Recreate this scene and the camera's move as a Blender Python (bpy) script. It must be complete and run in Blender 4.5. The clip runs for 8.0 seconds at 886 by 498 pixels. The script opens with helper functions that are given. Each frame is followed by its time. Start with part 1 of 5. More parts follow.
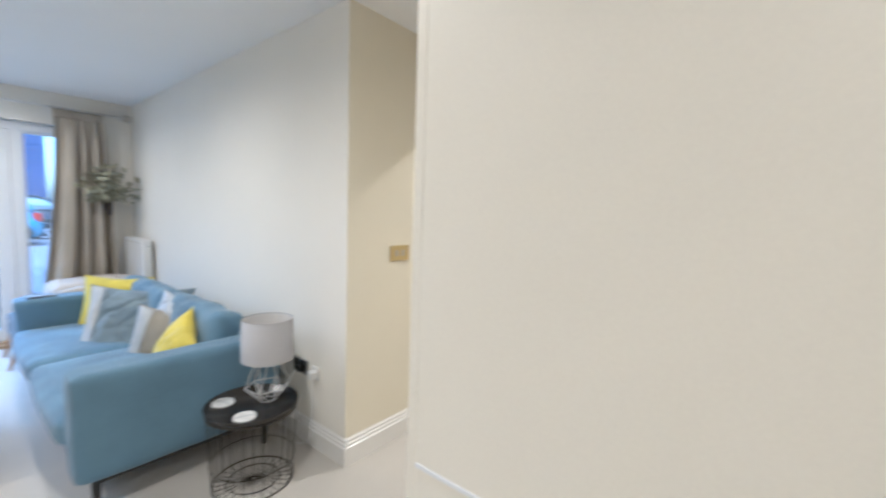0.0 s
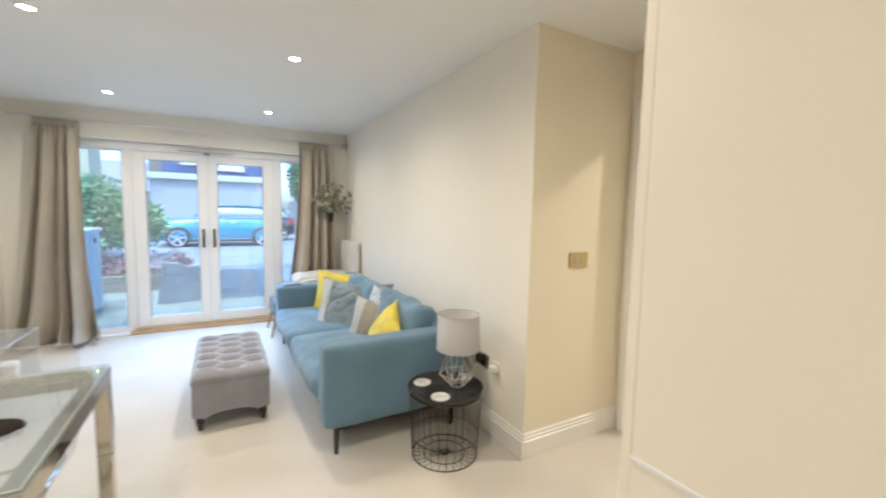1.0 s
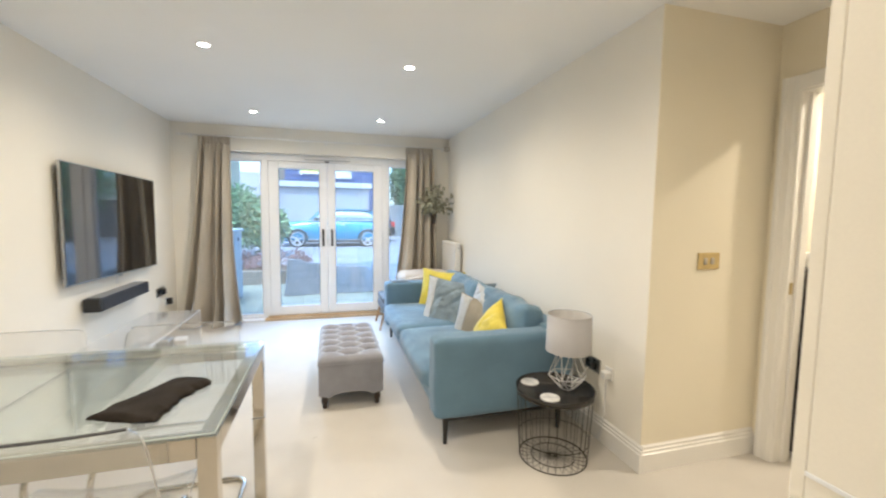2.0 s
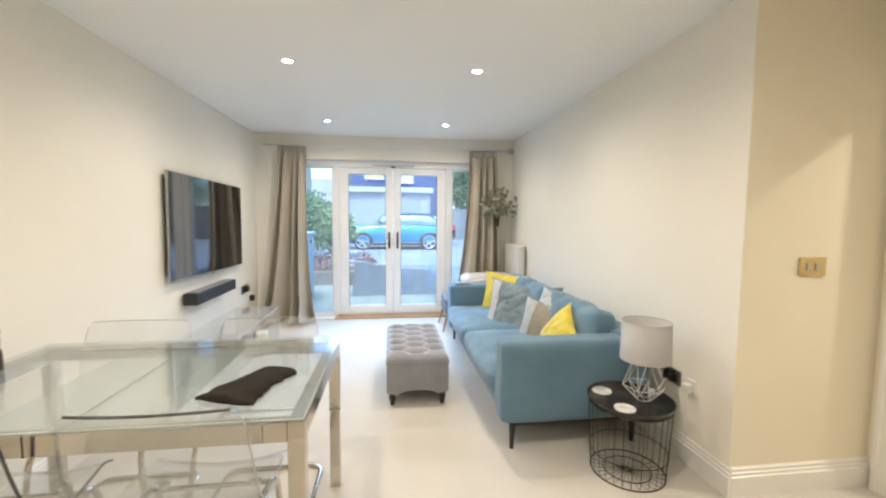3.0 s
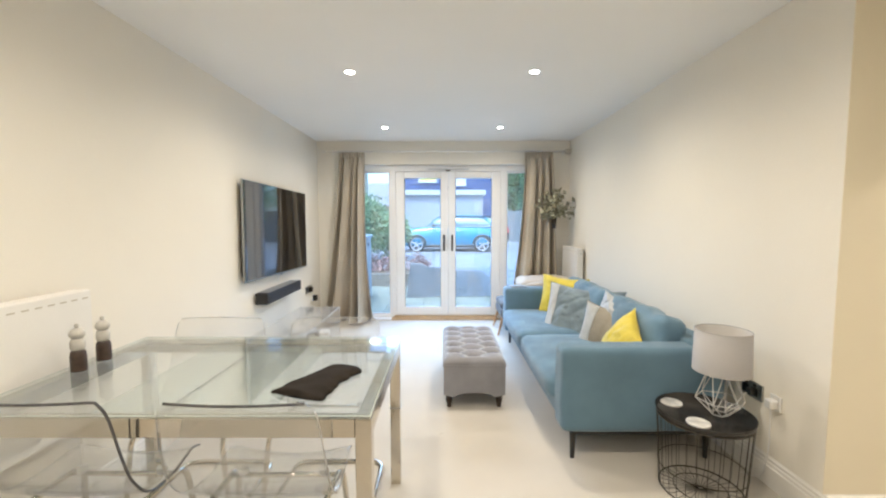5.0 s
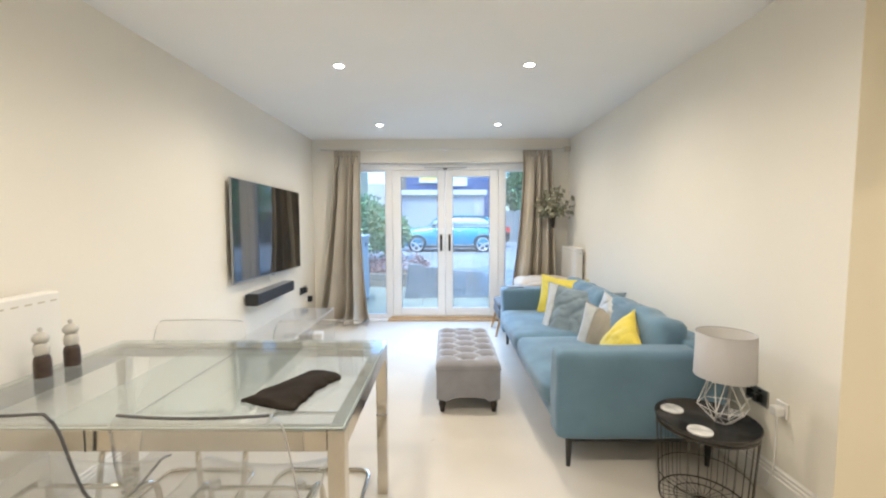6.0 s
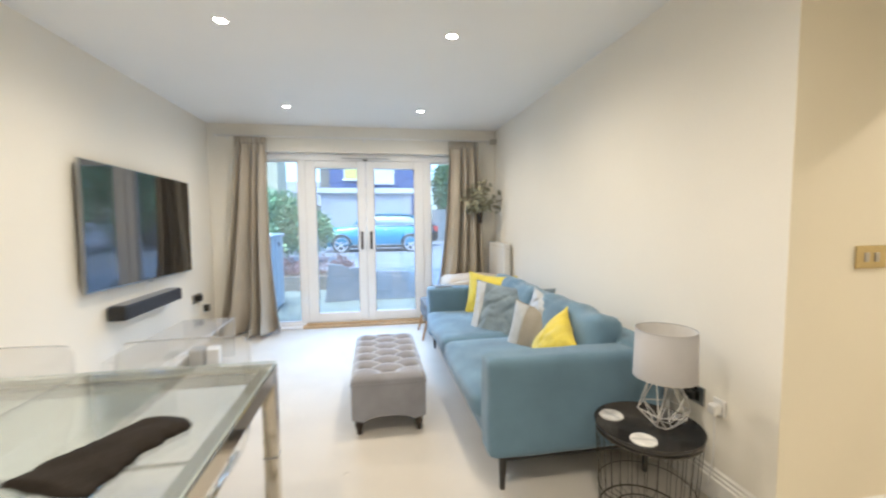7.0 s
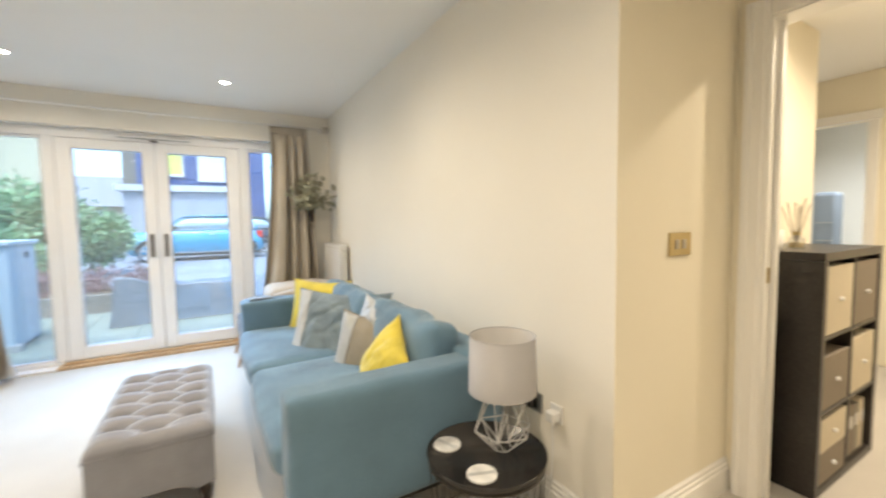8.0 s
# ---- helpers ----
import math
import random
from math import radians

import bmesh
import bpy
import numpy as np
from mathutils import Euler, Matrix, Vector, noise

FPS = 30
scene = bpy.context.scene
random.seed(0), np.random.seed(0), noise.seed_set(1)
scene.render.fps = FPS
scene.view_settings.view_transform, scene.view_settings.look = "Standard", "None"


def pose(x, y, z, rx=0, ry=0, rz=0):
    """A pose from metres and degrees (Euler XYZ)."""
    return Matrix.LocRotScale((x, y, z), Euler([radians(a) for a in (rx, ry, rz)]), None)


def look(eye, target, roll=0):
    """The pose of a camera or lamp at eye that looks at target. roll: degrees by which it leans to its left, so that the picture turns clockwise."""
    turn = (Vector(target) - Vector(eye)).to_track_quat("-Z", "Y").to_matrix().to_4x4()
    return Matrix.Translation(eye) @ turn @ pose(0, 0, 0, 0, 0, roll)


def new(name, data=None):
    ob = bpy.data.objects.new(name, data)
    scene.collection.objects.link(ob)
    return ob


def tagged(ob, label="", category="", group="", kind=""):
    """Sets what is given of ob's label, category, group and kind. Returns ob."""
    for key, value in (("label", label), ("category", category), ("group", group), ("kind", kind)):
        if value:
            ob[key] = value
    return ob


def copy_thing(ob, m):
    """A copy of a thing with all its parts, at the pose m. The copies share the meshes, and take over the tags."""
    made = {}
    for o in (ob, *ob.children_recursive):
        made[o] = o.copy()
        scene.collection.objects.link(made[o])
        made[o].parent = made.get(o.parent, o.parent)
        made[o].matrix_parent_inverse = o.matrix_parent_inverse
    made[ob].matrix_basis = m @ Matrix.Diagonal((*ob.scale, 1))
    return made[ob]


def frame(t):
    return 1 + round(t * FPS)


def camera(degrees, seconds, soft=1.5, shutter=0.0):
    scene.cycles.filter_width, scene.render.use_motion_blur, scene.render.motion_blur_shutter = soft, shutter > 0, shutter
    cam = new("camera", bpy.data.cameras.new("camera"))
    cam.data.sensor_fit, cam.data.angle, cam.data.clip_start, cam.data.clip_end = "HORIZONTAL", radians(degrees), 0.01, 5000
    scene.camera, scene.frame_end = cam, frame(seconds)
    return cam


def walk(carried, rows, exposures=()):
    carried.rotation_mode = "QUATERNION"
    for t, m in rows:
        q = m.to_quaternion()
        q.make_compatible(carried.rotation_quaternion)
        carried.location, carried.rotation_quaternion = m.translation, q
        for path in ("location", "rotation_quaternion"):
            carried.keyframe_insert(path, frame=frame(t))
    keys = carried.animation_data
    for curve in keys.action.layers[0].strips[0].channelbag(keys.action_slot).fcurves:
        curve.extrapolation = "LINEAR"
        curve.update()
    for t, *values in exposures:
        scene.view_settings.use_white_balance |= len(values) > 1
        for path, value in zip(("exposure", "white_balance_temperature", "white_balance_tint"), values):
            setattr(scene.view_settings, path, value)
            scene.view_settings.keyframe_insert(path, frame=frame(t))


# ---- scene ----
cam = camera(95.4, 8.0, soft=2.1, shutter=0.5)
PATH = [
    (0, (0.12, 0.269, 1.365), (1.669, 1.523, 1.192), 1.8),
    (0.5, (0.024, 0.266, 1.372), (1.264, 1.825, 1.196), 1.4),
    (1, (-0.072, 0.248, 1.386), (0.891, 1.993, 1.214), 1.1),
    (1.5, (-0.142, 0.248, 1.366), (0.588, 2.102, 1.198), 0.9),
    (2, (-0.171, 0.258, 1.356), (0.369, 2.176, 1.191), 0.7),
    (3.5, (-0.242, 0.257, 1.342), (-0.088, 2.246, 1.198), 0.4),
    (4, (-0.253, 0.252, 1.351), (-0.175, 2.245, 1.209), 0.3),
    (4.5, (-0.261, 0.248, 1.351), (-0.241, 2.243, 1.21), 0.2),
    (6, (-0.187, 0.344, 1.338), (-0.202, 2.339, 1.2), -0.2),
    (6.5, (-0.142, 0.504, 1.296), (-0.037, 2.496, 1.158), -0.3),
    (7, (-0.101, 0.693, 1.284), (0.232, 2.66, 1.144), -0.5),
    (7.5, (0.058, 0.898, 1.246), (0.701, 2.787, 1.107), -0.7),
    (8, (0.209, 1.058, 1.229), (1.211, 2.783, 1.096), -0.9),
]
EXPOSURES = [(0.0, 2.03, 4990, 11), (0.5, 1.96, 5550, 10), (1.0, 2.06, 5850, 10), (1.5, 2.14, 5950, 10), (4.5, 2.14, 5950, 10), (6.5, 2.14, 5900, 10), (7.0, 2.13, 5900, 10), (7.5, 2.18, 5980, 10), (8.0, 2.13, 6400, 10)]
walk(cam, [(t, look(eye, target, roll)) for t, eye, target, roll in PATH], EXPOSURES)

# ---- light ----
world = bpy.data.worlds.new("world")
scene.world = world
world.use_nodes = True
wn = world.node_tree
bg = wn.nodes["Background"]
sky = wn.nodes.new("ShaderNodeTexSky")
sky.sky_type = "NISHITA"
sky.sun_disc = False
sky.sun_elevation, sky.sun_rotation = radians(70), radians(200)
sky.dust_density, sky.ozone_density = 3.0, 1.0
tint = wn.nodes.new("ShaderNodeMix")
tint.data_type, tint.blend_type = "RGBA", "MULTIPLY"
tint.inputs[0].default_value = 1.0
tint.inputs[7].default_value = (0.77, 0.96, 1.16, 1.0)
wn.links.new(sky.outputs[0], tint.inputs[6])
wn.links.new(tint.outputs[2], bg.inputs[0])
bg.inputs[1].default_value = 0.185
sun_data = bpy.data.lights.new("sun", "SUN")
sun_data.energy, sun_data.angle, sun_data.color = 0.92, radians(25), (0.9, 0.98, 1.0)
sun = new("sun", sun_data)
sun.matrix_world = look((-3, 4, 20), (0, 10, 0))
SPOT_WATTS = 16.4
SPOT_COLOUR = (1.0, 0.84, 0.62)


def spot(x, y, z, watts=SPOT_WATTS, size=166):
    d = bpy.data.lights.new("downlight_beam", "SPOT")
    d.energy, d.color, d.spot_size, d.spot_blend, d.shadow_soft_size = watts, SPOT_COLOUR, radians(size), 0.9, 0.035
    ob = new("downlight_beam", d)
    ob.matrix_world = look((x, y, z), (x, y, 0))
    return ob


day = bpy.data.lights.new("window_daylight", "AREA")
day.shape, day.size, day.size_y, day.energy, day.color = "RECTANGLE", 1.40, 1.2, 7.6, (0.40, 0.66, 1.0)
day.spread = radians(110)
new("window_daylight", day).matrix_world = look((-0.3, 5.60, 1.30), (-0.2, 4.60, 0.15))
for lx in (-0.915, 0.385):
    for ly in (4.87, 3.17, 1.40, -0.30):
        spot(lx, ly, 2.385, SPOT_WATTS * (0.75 if ly > 4 else 0.95 if ly > 2 else 0.85 if ly > 1 else 0.72 if lx < 0 else 0.45))
spot(4.0, 1.25, 2.385, 18)
spot(2.85, 1.50, 2.385, 27)


# ---- materials ----
def mat(name, colour, rough=0.6, metal=0.0, grain=80.0, amount=0.06, patch=2.5, patch_amount=0.05, bump=0.05, sheen=0.0, spec=0.5, wave=None, coat=0.0):
    m = bpy.data.materials.new(name)
    m.use_nodes = True
    nt = m.node_tree
    p = nt.nodes["Principled BSDF"]
    co = nt.nodes.new("ShaderNodeTexCoord")
    fine, wide = nt.nodes.new("ShaderNodeTexNoise"), nt.nodes.new("ShaderNodeTexNoise")
    fine.inputs["Scale"].default_value, fine.inputs["Detail"].default_value = grain, 4
    wide.inputs["Scale"].default_value, wide.inputs["Detail"].default_value = patch, 3
    for n in (fine, wide):
        nt.links.new(co.outputs["Object"], n.inputs["Vector"])
    last = None
    for n, a in ((fine, amount), (wide, patch_amount)):
        ramp = nt.nodes.new("ShaderNodeMapRange")
        ramp.inputs["From Min"].default_value, ramp.inputs["From Max"].default_value = 0.3, 0.7
        ramp.inputs["To Min"].default_value, ramp.inputs["To Max"].default_value = 1 - a, 1 + a
        nt.links.new(n.outputs["Fac"], ramp.inputs["Value"])
        if last is None:
            last = ramp.outputs[0]
        else:
            mul = nt.nodes.new("ShaderNodeMath")
            mul.operation = "MULTIPLY"
            nt.links.new(last, mul.inputs[0])
            nt.links.new(ramp.outputs[0], mul.inputs[1])
            last = mul.outputs[0]
    scale = nt.nodes.new("ShaderNodeVectorMath")
    scale.operation = "SCALE"
    scale.inputs[0].default_value = colour
    nt.links.new(last, scale.inputs["Scale"])
    nt.links.new(scale.outputs[0], p.inputs["Base Color"])
    p.inputs["Roughness"].default_value, p.inputs["Metallic"].default_value = rough, metal
    p.inputs["Specular IOR Level"].default_value = spec
    p.inputs["Sheen Weight"].default_value = sheen
    p.inputs["Sheen Roughness"].default_value = 0.4
    p.inputs["Coat Weight"].default_value = coat
    if bump:
        b = nt.nodes.new("ShaderNodeBump")
        b.inputs["Strength"].default_value = bump
        b.inputs["Distance"].default_value = 0.01
        src = fine.outputs["Fac"]
        if wave:
            w = nt.nodes.new("ShaderNodeTexWave")
            w.inputs["Scale"].default_value = wave
            w.inputs["Distortion"].default_value = 2.0
            nt.links.new(co.outputs["Object"], w.inputs["Vector"])
            src = w.outputs["Fac"]
        nt.links.new(src, b.inputs["Height"])
        nt.links.new(b.outputs[0], p.inputs["Normal"])
    return m


def clear(name, tint=(0.97, 0.985, 0.98), gloss=1.0, rough=0.01, milk=0.0, milk_colour=(0.74, 0.84, 0.80)):
    """Thin clear sheet: light passes, the surface mirrors by Fresnel; milk is the share of pale diffuse colour laid
    over it.
    """
    m = bpy.data.materials.new(name)
    m.use_nodes = True
    nt = m.node_tree
    nt.nodes.remove(nt.nodes["Principled BSDF"])
    out = nt.nodes["Material Output"]
    tr, gl, mx = nt.nodes.new("ShaderNodeBsdfTransparent"), nt.nodes.new("ShaderNodeBsdfGlossy"), nt.nodes.new("ShaderNodeMixShader")
    fr, mul = nt.nodes.new("ShaderNodeLayerWeight"), nt.nodes.new("ShaderNodeMath")
    fr.inputs["Blend"].default_value = 0.5
    pw = nt.nodes.new("ShaderNodeMath")
    pw.operation = "POWER"
    pw.inputs[1].default_value = 4.5
    mul.operation = "MULTIPLY_ADD"
    mul.inputs[1].default_value, mul.inputs[2].default_value = min(0.8, 0.8 * gloss), 0.04 * gloss
    nt.links.new(fr.outputs["Facing"], pw.inputs[0])
    tr.inputs[0].default_value = (*tint, 1)
    gl.inputs["Roughness"].default_value = rough
    nt.links.new(pw.outputs[0], mul.inputs[0])
    nt.links.new(mul.outputs[0], mx.inputs[0])
    df, soft_mix = nt.nodes.new("ShaderNodeBsdfDiffuse"), nt.nodes.new("ShaderNodeMixShader")
    df.inputs[0].default_value = (*milk_colour, 1)
    soft_mix.inputs[0].default_value = milk
    nt.links.new(tr.outputs[0], soft_mix.inputs[1])
    nt.links.new(df.outputs[0], soft_mix.inputs[2])
    nt.links.new((soft_mix if milk else tr).outputs[0], mx.inputs[1])
    nt.links.new(gl.outputs[0], mx.inputs[2])
    nt.links.new(mx.outputs[0], out.inputs["Surface"])
    return m


def glow(name, colour, strength):
    m = bpy.data.materials.new(name)
    m.use_nodes = True
    p = m.node_tree.nodes["Principled BSDF"]
    p.inputs["Base Color"].default_value = (*colour, 1)
    p.inputs["Emission Color"].default_value = (*colour, 1)
    p.inputs["Emission Strength"].default_value = strength
    return m


WALL = mat("wall_paint", (0.84, 0.80, 0.715), 0.75, grain=240, amount=0.012, patch=1.2, patch_amount=0.018, bump=0.02)
# Yellower than WALL: the hall lamps' warm light is put into the colour.
WALLH = mat("hall_wall_paint_lamplit", (0.82, 0.755, 0.605), 0.75, grain=240, amount=0.012, patch=1.2, patch_amount=0.018, bump=0.02)
CEIL = mat("ceiling_paint", (0.87, 0.865, 0.85), 0.85, grain=240, amount=0.012, patch=1.0, patch_amount=0.015, bump=0.02)
CARPET = mat("cream_carpet", (0.63, 0.59, 0.53), 0.95, grain=420, amount=0.10, patch=2.2, patch_amount=0.05, bump=0.5, sheen=0.25, spec=0.1)
GREYCARPET = mat("grey_mark_carpet", (0.60, 0.56, 0.50), 0.95, grain=420, amount=0.12, patch=30, patch_amount=0.2, bump=0.5, spec=0.1)
GLOSSW = mat("white_satin_paint", (0.82, 0.80, 0.76), 0.32, grain=150, amount=0.01, patch=3, patch_amount=0.02, bump=0.015)
UPVC = mat("white_upvc", (0.84, 0.845, 0.86), 0.28, grain=90, amount=0.008, patch=4, patch_amount=0.015, bump=0.01)
CREAMUNIT = mat("cream_matt_lacquer", (0.84, 0.79, 0.685), 0.45, grain=160, amount=0.012, patch=1.5, patch_amount=0.02, bump=0.015)
SOFA = mat("teal_blue_weave", (0.135, 0.225, 0.305), 0.85, grain=520, amount=0.16, patch=5, patch_amount=0.10, bump=0.35, sheen=0.35, spec=0.2)
SOFA2 = mat("teal_blue_weave_cushion", (0.145, 0.24, 0.325), 0.85, grain=520, amount=0.16, patch=5, patch_amount=0.20, bump=0.35, sheen=0.4, spec=0.2)
DARKLEG = mat("black_metal_leg", (0.018, 0.017, 0.016), 0.42, grain=60, amount=0.2)
YELLOW = mat("mustard_velvet", (0.62, 0.50, 0.05), 0.7, grain=300, amount=0.10, patch=9, patch_amount=0.14, bump=0.2, sheen=0.3)
SLATE = mat("slate_blue_velvet", (0.17, 0.225, 0.265), 0.65, grain=260, amount=0.12, patch=9, patch_amount=0.22, bump=0.2, sheen=0.35)
SILVER = mat("silver_satin", (0.41, 0.42, 0.42), 0.42, grain=260, amount=0.08, patch=10, patch_amount=0.12, bump=0.15, sheen=0.3)
TAUPEC = mat("taupe_linen", (0.30, 0.27, 0.22), 0.8, grain=420, amount=0.14, patch=8, patch_amount=0.08, bump=0.3)
CURTAIN = mat("taupe_curtain_linen", (0.46, 0.41, 0.335), 0.85, grain=380, amount=0.12, patch=3, patch_amount=0.08, bump=0.25, sheen=0.2, spec=0.15)
OTTO = mat("grey_velvet", (0.275, 0.275, 0.30), 0.72, grain=380, amount=0.12, patch=7, patch_amount=0.10, bump=0.2, sheen=0.6, spec=0.2)
WOODD = mat("dark_turned_wood", (0.03, 0.018, 0.012), 0.4, grain=40, amount=0.3)
OAK = mat("oak_threshold", (0.52, 0.36, 0.21), 0.5, grain=30, amount=0.16, patch=3, patch_amount=0.16, bump=0.08)
BEECH = mat("beech_leg", (0.44, 0.25, 0.12), 0.45, grain=40, amount=0.15)
WIREK = mat("dark_bronze_wire", (0.045, 0.038, 0.028), 0.4, 0.3, grain=180, amount=0.2, bump=0.0)
BLACKM = mat("black_powder_coat", (0.024, 0.021, 0.019), 0.27, grain=180, amount=0.2, bump=0.03)
COASTER = mat("white_marble_coaster", (0.72, 0.71, 0.69), 0.2, grain=25, amount=0.10, patch=12, patch_amount=0.08, bump=0.01)
SHADE = mat("grey_fabric_shade", (0.44, 0.43, 0.435), 0.85, grain=500, amount=0.07, patch=6, patch_amount=0.03, bump=0.2)
SHADEIN = mat("shade_lining", (0.72, 0.70, 0.68), 0.8, grain=300, amount=0.03)
WIRE = mat("pale_grey_wire", (0.62, 0.61, 0.60), 0.35, grain=60, amount=0.04)
CHROME = mat("polished_chrome", (0.63, 0.59, 0.52), 0.10, 1.0, grain=60, amount=0.02, patch=4, patch_amount=0.04, bump=0.004)
BRASS = mat("satin_brass", (0.52, 0.42, 0.22), 0.3, 1.0, grain=90, amount=0.05)
DARKM = mat("dark_bronze_metal", (0.06, 0.05, 0.045), 0.35, 0.8, grain=60, amount=0.1)
TVGLASS = mat("tv_screen_glass", (0.008, 0.008, 0.009), 0.05, grain=20, amount=0.1, bump=0.0, spec=0.5)
TVGLASS.node_tree.nodes["Principled BSDF"].inputs["IOR"].default_value = 2.3
TVEDGE = mat("tv_silver_bezel", (0.42, 0.43, 0.44), 0.3, 0.9, grain=60, amount=0.03)
TVBACK = mat("tv_black_plastic", (0.016, 0.016, 0.017), 0.5, grain=80, amount=0.1)
GRILLE = mat("soundbar_cloth", (0.022, 0.022, 0.028), 0.7, grain=500, amount=0.3, bump=0.4)
BARTOP = mat("soundbar_grey_plastic", (0.20, 0.20, 0.205), 0.3, grain=80, amount=0.1)
MITT = mat("black_quilted_cotton", (0.030, 0.025, 0.021), 0.95, grain=300, amount=0.25, patch=14, patch_amount=0.2, bump=0.5, spec=0.1)
MILLTOP = mat("pale_stone_mill", (0.55, 0.53, 0.49), 0.45, grain=90, amount=0.06)
MILLBASE = mat("dark_wood_mill", (0.05, 0.03, 0.022), 0.45, grain=50, amount=0.25)
PLASTICW = mat("white_plastic", (0.78, 0.77, 0.75), 0.3, grain=90, amount=0.01, bump=0.0)
PLASTICK = mat("black_plastic", (0.015, 0.015, 0.015), 0.35, grain=90, amount=0.1, bump=0.0)
STEELP = mat("brushed_steel_plate", (0.45, 0.44, 0.42), 0.3, 1.0, grain=90, amount=0.06)
GREYBOX = mat("grey_cardboard", (0.38, 0.38, 0.37), 0.7, grain=120, amount=0.08)
BEIGEBOX = mat("beige_board", (0.55, 0.50, 0.42), 0.7, grain=120, amount=0.06)
EUCA = mat("dusty_eucalyptus_leaf", (0.37, 0.36, 0.26), 0.7, grain=60, amount=0.3, patch=16, patch_amount=0.35, bump=0.1)
STEM = mat("brown_stem", (0.10, 0.065, 0.04), 0.8, grain=60, amount=0.2)
CREAMF = mat("cream_boucle", (0.53, 0.465, 0.39), 0.9, grain=300, amount=0.08, bump=0.3)
GREYF = mat("grey_upholstery", (0.16, 0.165, 0.175), 0.85, grain=400, amount=0.15, bump=0.3)
BLACKWOOD = mat("black_brown_foil", (0.024, 0.02, 0.018), 0.33, grain=70, amount=0.3, patch=5, patch_amount=0.2, bump=0.05)
DRAWERC = mat("cream_linen_box", (0.62, 0.55, 0.42), 0.8, grain=300, amount=0.06, bump=0.15)
DRAWERT = mat("taupe_linen_box", (0.25, 0.21, 0.165), 0.8, grain=300, amount=0.08, bump=0.15)
REED = mat("dark_reed", (0.10, 0.07, 0.045), 0.8, grain=60, amount=0.2)
GREYGLOSS = mat("blue_grey_plastic", (0.24, 0.27, 0.30), 0.5, grain=60, amount=0.05)
# The pane's milk paints a pale glare haze over the view outdoors.
PANE = clear("window_pane_glass", (0.95, 0.975, 0.98), 2.0, 0.01, 0.06, (0.74, 0.84, 0.92))
# Milk here paints the whitish reflected veil on the clear plastic.
ACRYL = clear("clear_polycarbonate", (0.984, 0.987, 0.985), 1.2, 0.05, 0.08, (0.88, 0.88, 0.90))
TABLEGLASS = clear("green_tinted_tempered_glass", (0.965, 0.985, 0.98), 1.9, 0.015, 0.09, (0.74, 0.80, 0.83))
FROST = clear("frosted_extension_glass", (0.955, 0.98, 0.972), 0.8, 0.06, 0.14, (0.72, 0.80, 0.82))
EDGEM = mat("grey_acrylic_side_edge", (0.17, 0.17, 0.175), 0.2, grain=30, amount=0.2, bump=0.0)
# Clear edges painted opaque: their refracted darkness, stronger on the near chairs.
EDGED = mat("clear_edge_painted_dark", (0.085, 0.085, 0.09), 0.2, grain=30, amount=0.2, bump=0.0)
RIM = mat("clear_edge_painted_grey", (0.38, 0.38, 0.38), 0.15, grain=30, amount=0.2, bump=0.0)
GLASSEDGE = mat("green_glass_edge", (0.52, 0.58, 0.56), 0.15, grain=30, amount=0.1, bump=0.0)
LENS = glow("lit_downlight_lens", (1.0, 0.93, 0.82), 24.0)
# outdoors
PAVING = mat("wet_paving", (0.21, 0.235, 0.19), 0.45, grain=30, amount=0.12, patch=1.5, patch_amount=0.15, bump=0.2)
TARMAC = mat("driveway_asphalt", (0.22, 0.235, 0.26), 0.6, grain=90, amount=0.2, patch=0.6, patch_amount=0.18, bump=0.3)
COVER = mat("grey_tarpaulin", (0.15, 0.175, 0.205), 0.36, grain=40, amount=0.06, patch=4, patch_amount=0.18, bump=0.08)
STORE = mat("pale_blue_grey_store", (0.40, 0.47, 0.52), 0.5, grain=50, amount=0.03, patch=2, patch_amount=0.05)
SLEEPER = mat("weathered_sleeper", (0.19, 0.17, 0.14), 0.85, grain=25, amount=0.2, bump=0.3)
LEAF1 = mat("shrub_leaf", (0.17, 0.28, 0.14), 0.6, grain=8, amount=0.35, patch=1.2, patch_amount=0.35, bump=0.0)
LEAF2 = mat("pale_shrub_leaf", (0.22, 0.34, 0.18), 0.6, grain=8, amount=0.35, patch=1.2, patch_amount=0.35, bump=0.0)
HEATHER = mat("pink_brown_heather", (0.30, 0.19, 0.18), 0.85, grain=20, amount=0.35, patch=2, patch_amount=0.3, bump=0.0)
BARK = mat("bark", (0.10, 0.075, 0.05), 0.9, grain=20, amount=0.3, bump=0.4)
CARBLUE = mat("bright_blue_car_paint", (0.02, 0.25, 0.40), 0.22, 0.1, grain=300, amount=0.03, patch=1, patch_amount=0.02, bump=0.0, coat=0.8)
CARDARK = mat("dark_car_paint", (0.02, 0.022, 0.028), 0.18, 0.1, grain=300, amount=0.03, bump=0.0, coat=0.8)
CARGLASS = mat("tinted_car_glass", (0.30, 0.38, 0.39), 0.05, grain=10, amount=0.02, bump=0.0, spec=0.8)
RUBBER = mat("tyre_rubber", (0.02, 0.02, 0.02), 0.8, grain=60, amount=0.2)
ALLOY = mat("alloy_rim", (0.62, 0.63, 0.65), 0.3, 0.5, grain=60, amount=0.03, bump=0.0)
LAMPGL = mat("headlamp_glass", (0.6, 0.62, 0.65), 0.1, grain=20, amount=0.05, bump=0.0)
REDL = mat("red_tail_lamp", (0.5, 0.02, 0.02), 0.2, grain=20, amount=0.05, bump=0.0)
GARAGED = mat("pale_garage_door_paint", (0.40, 0.42, 0.45), 0.5, grain=20, amount=0.03, patch=1, patch_amount=0.03)
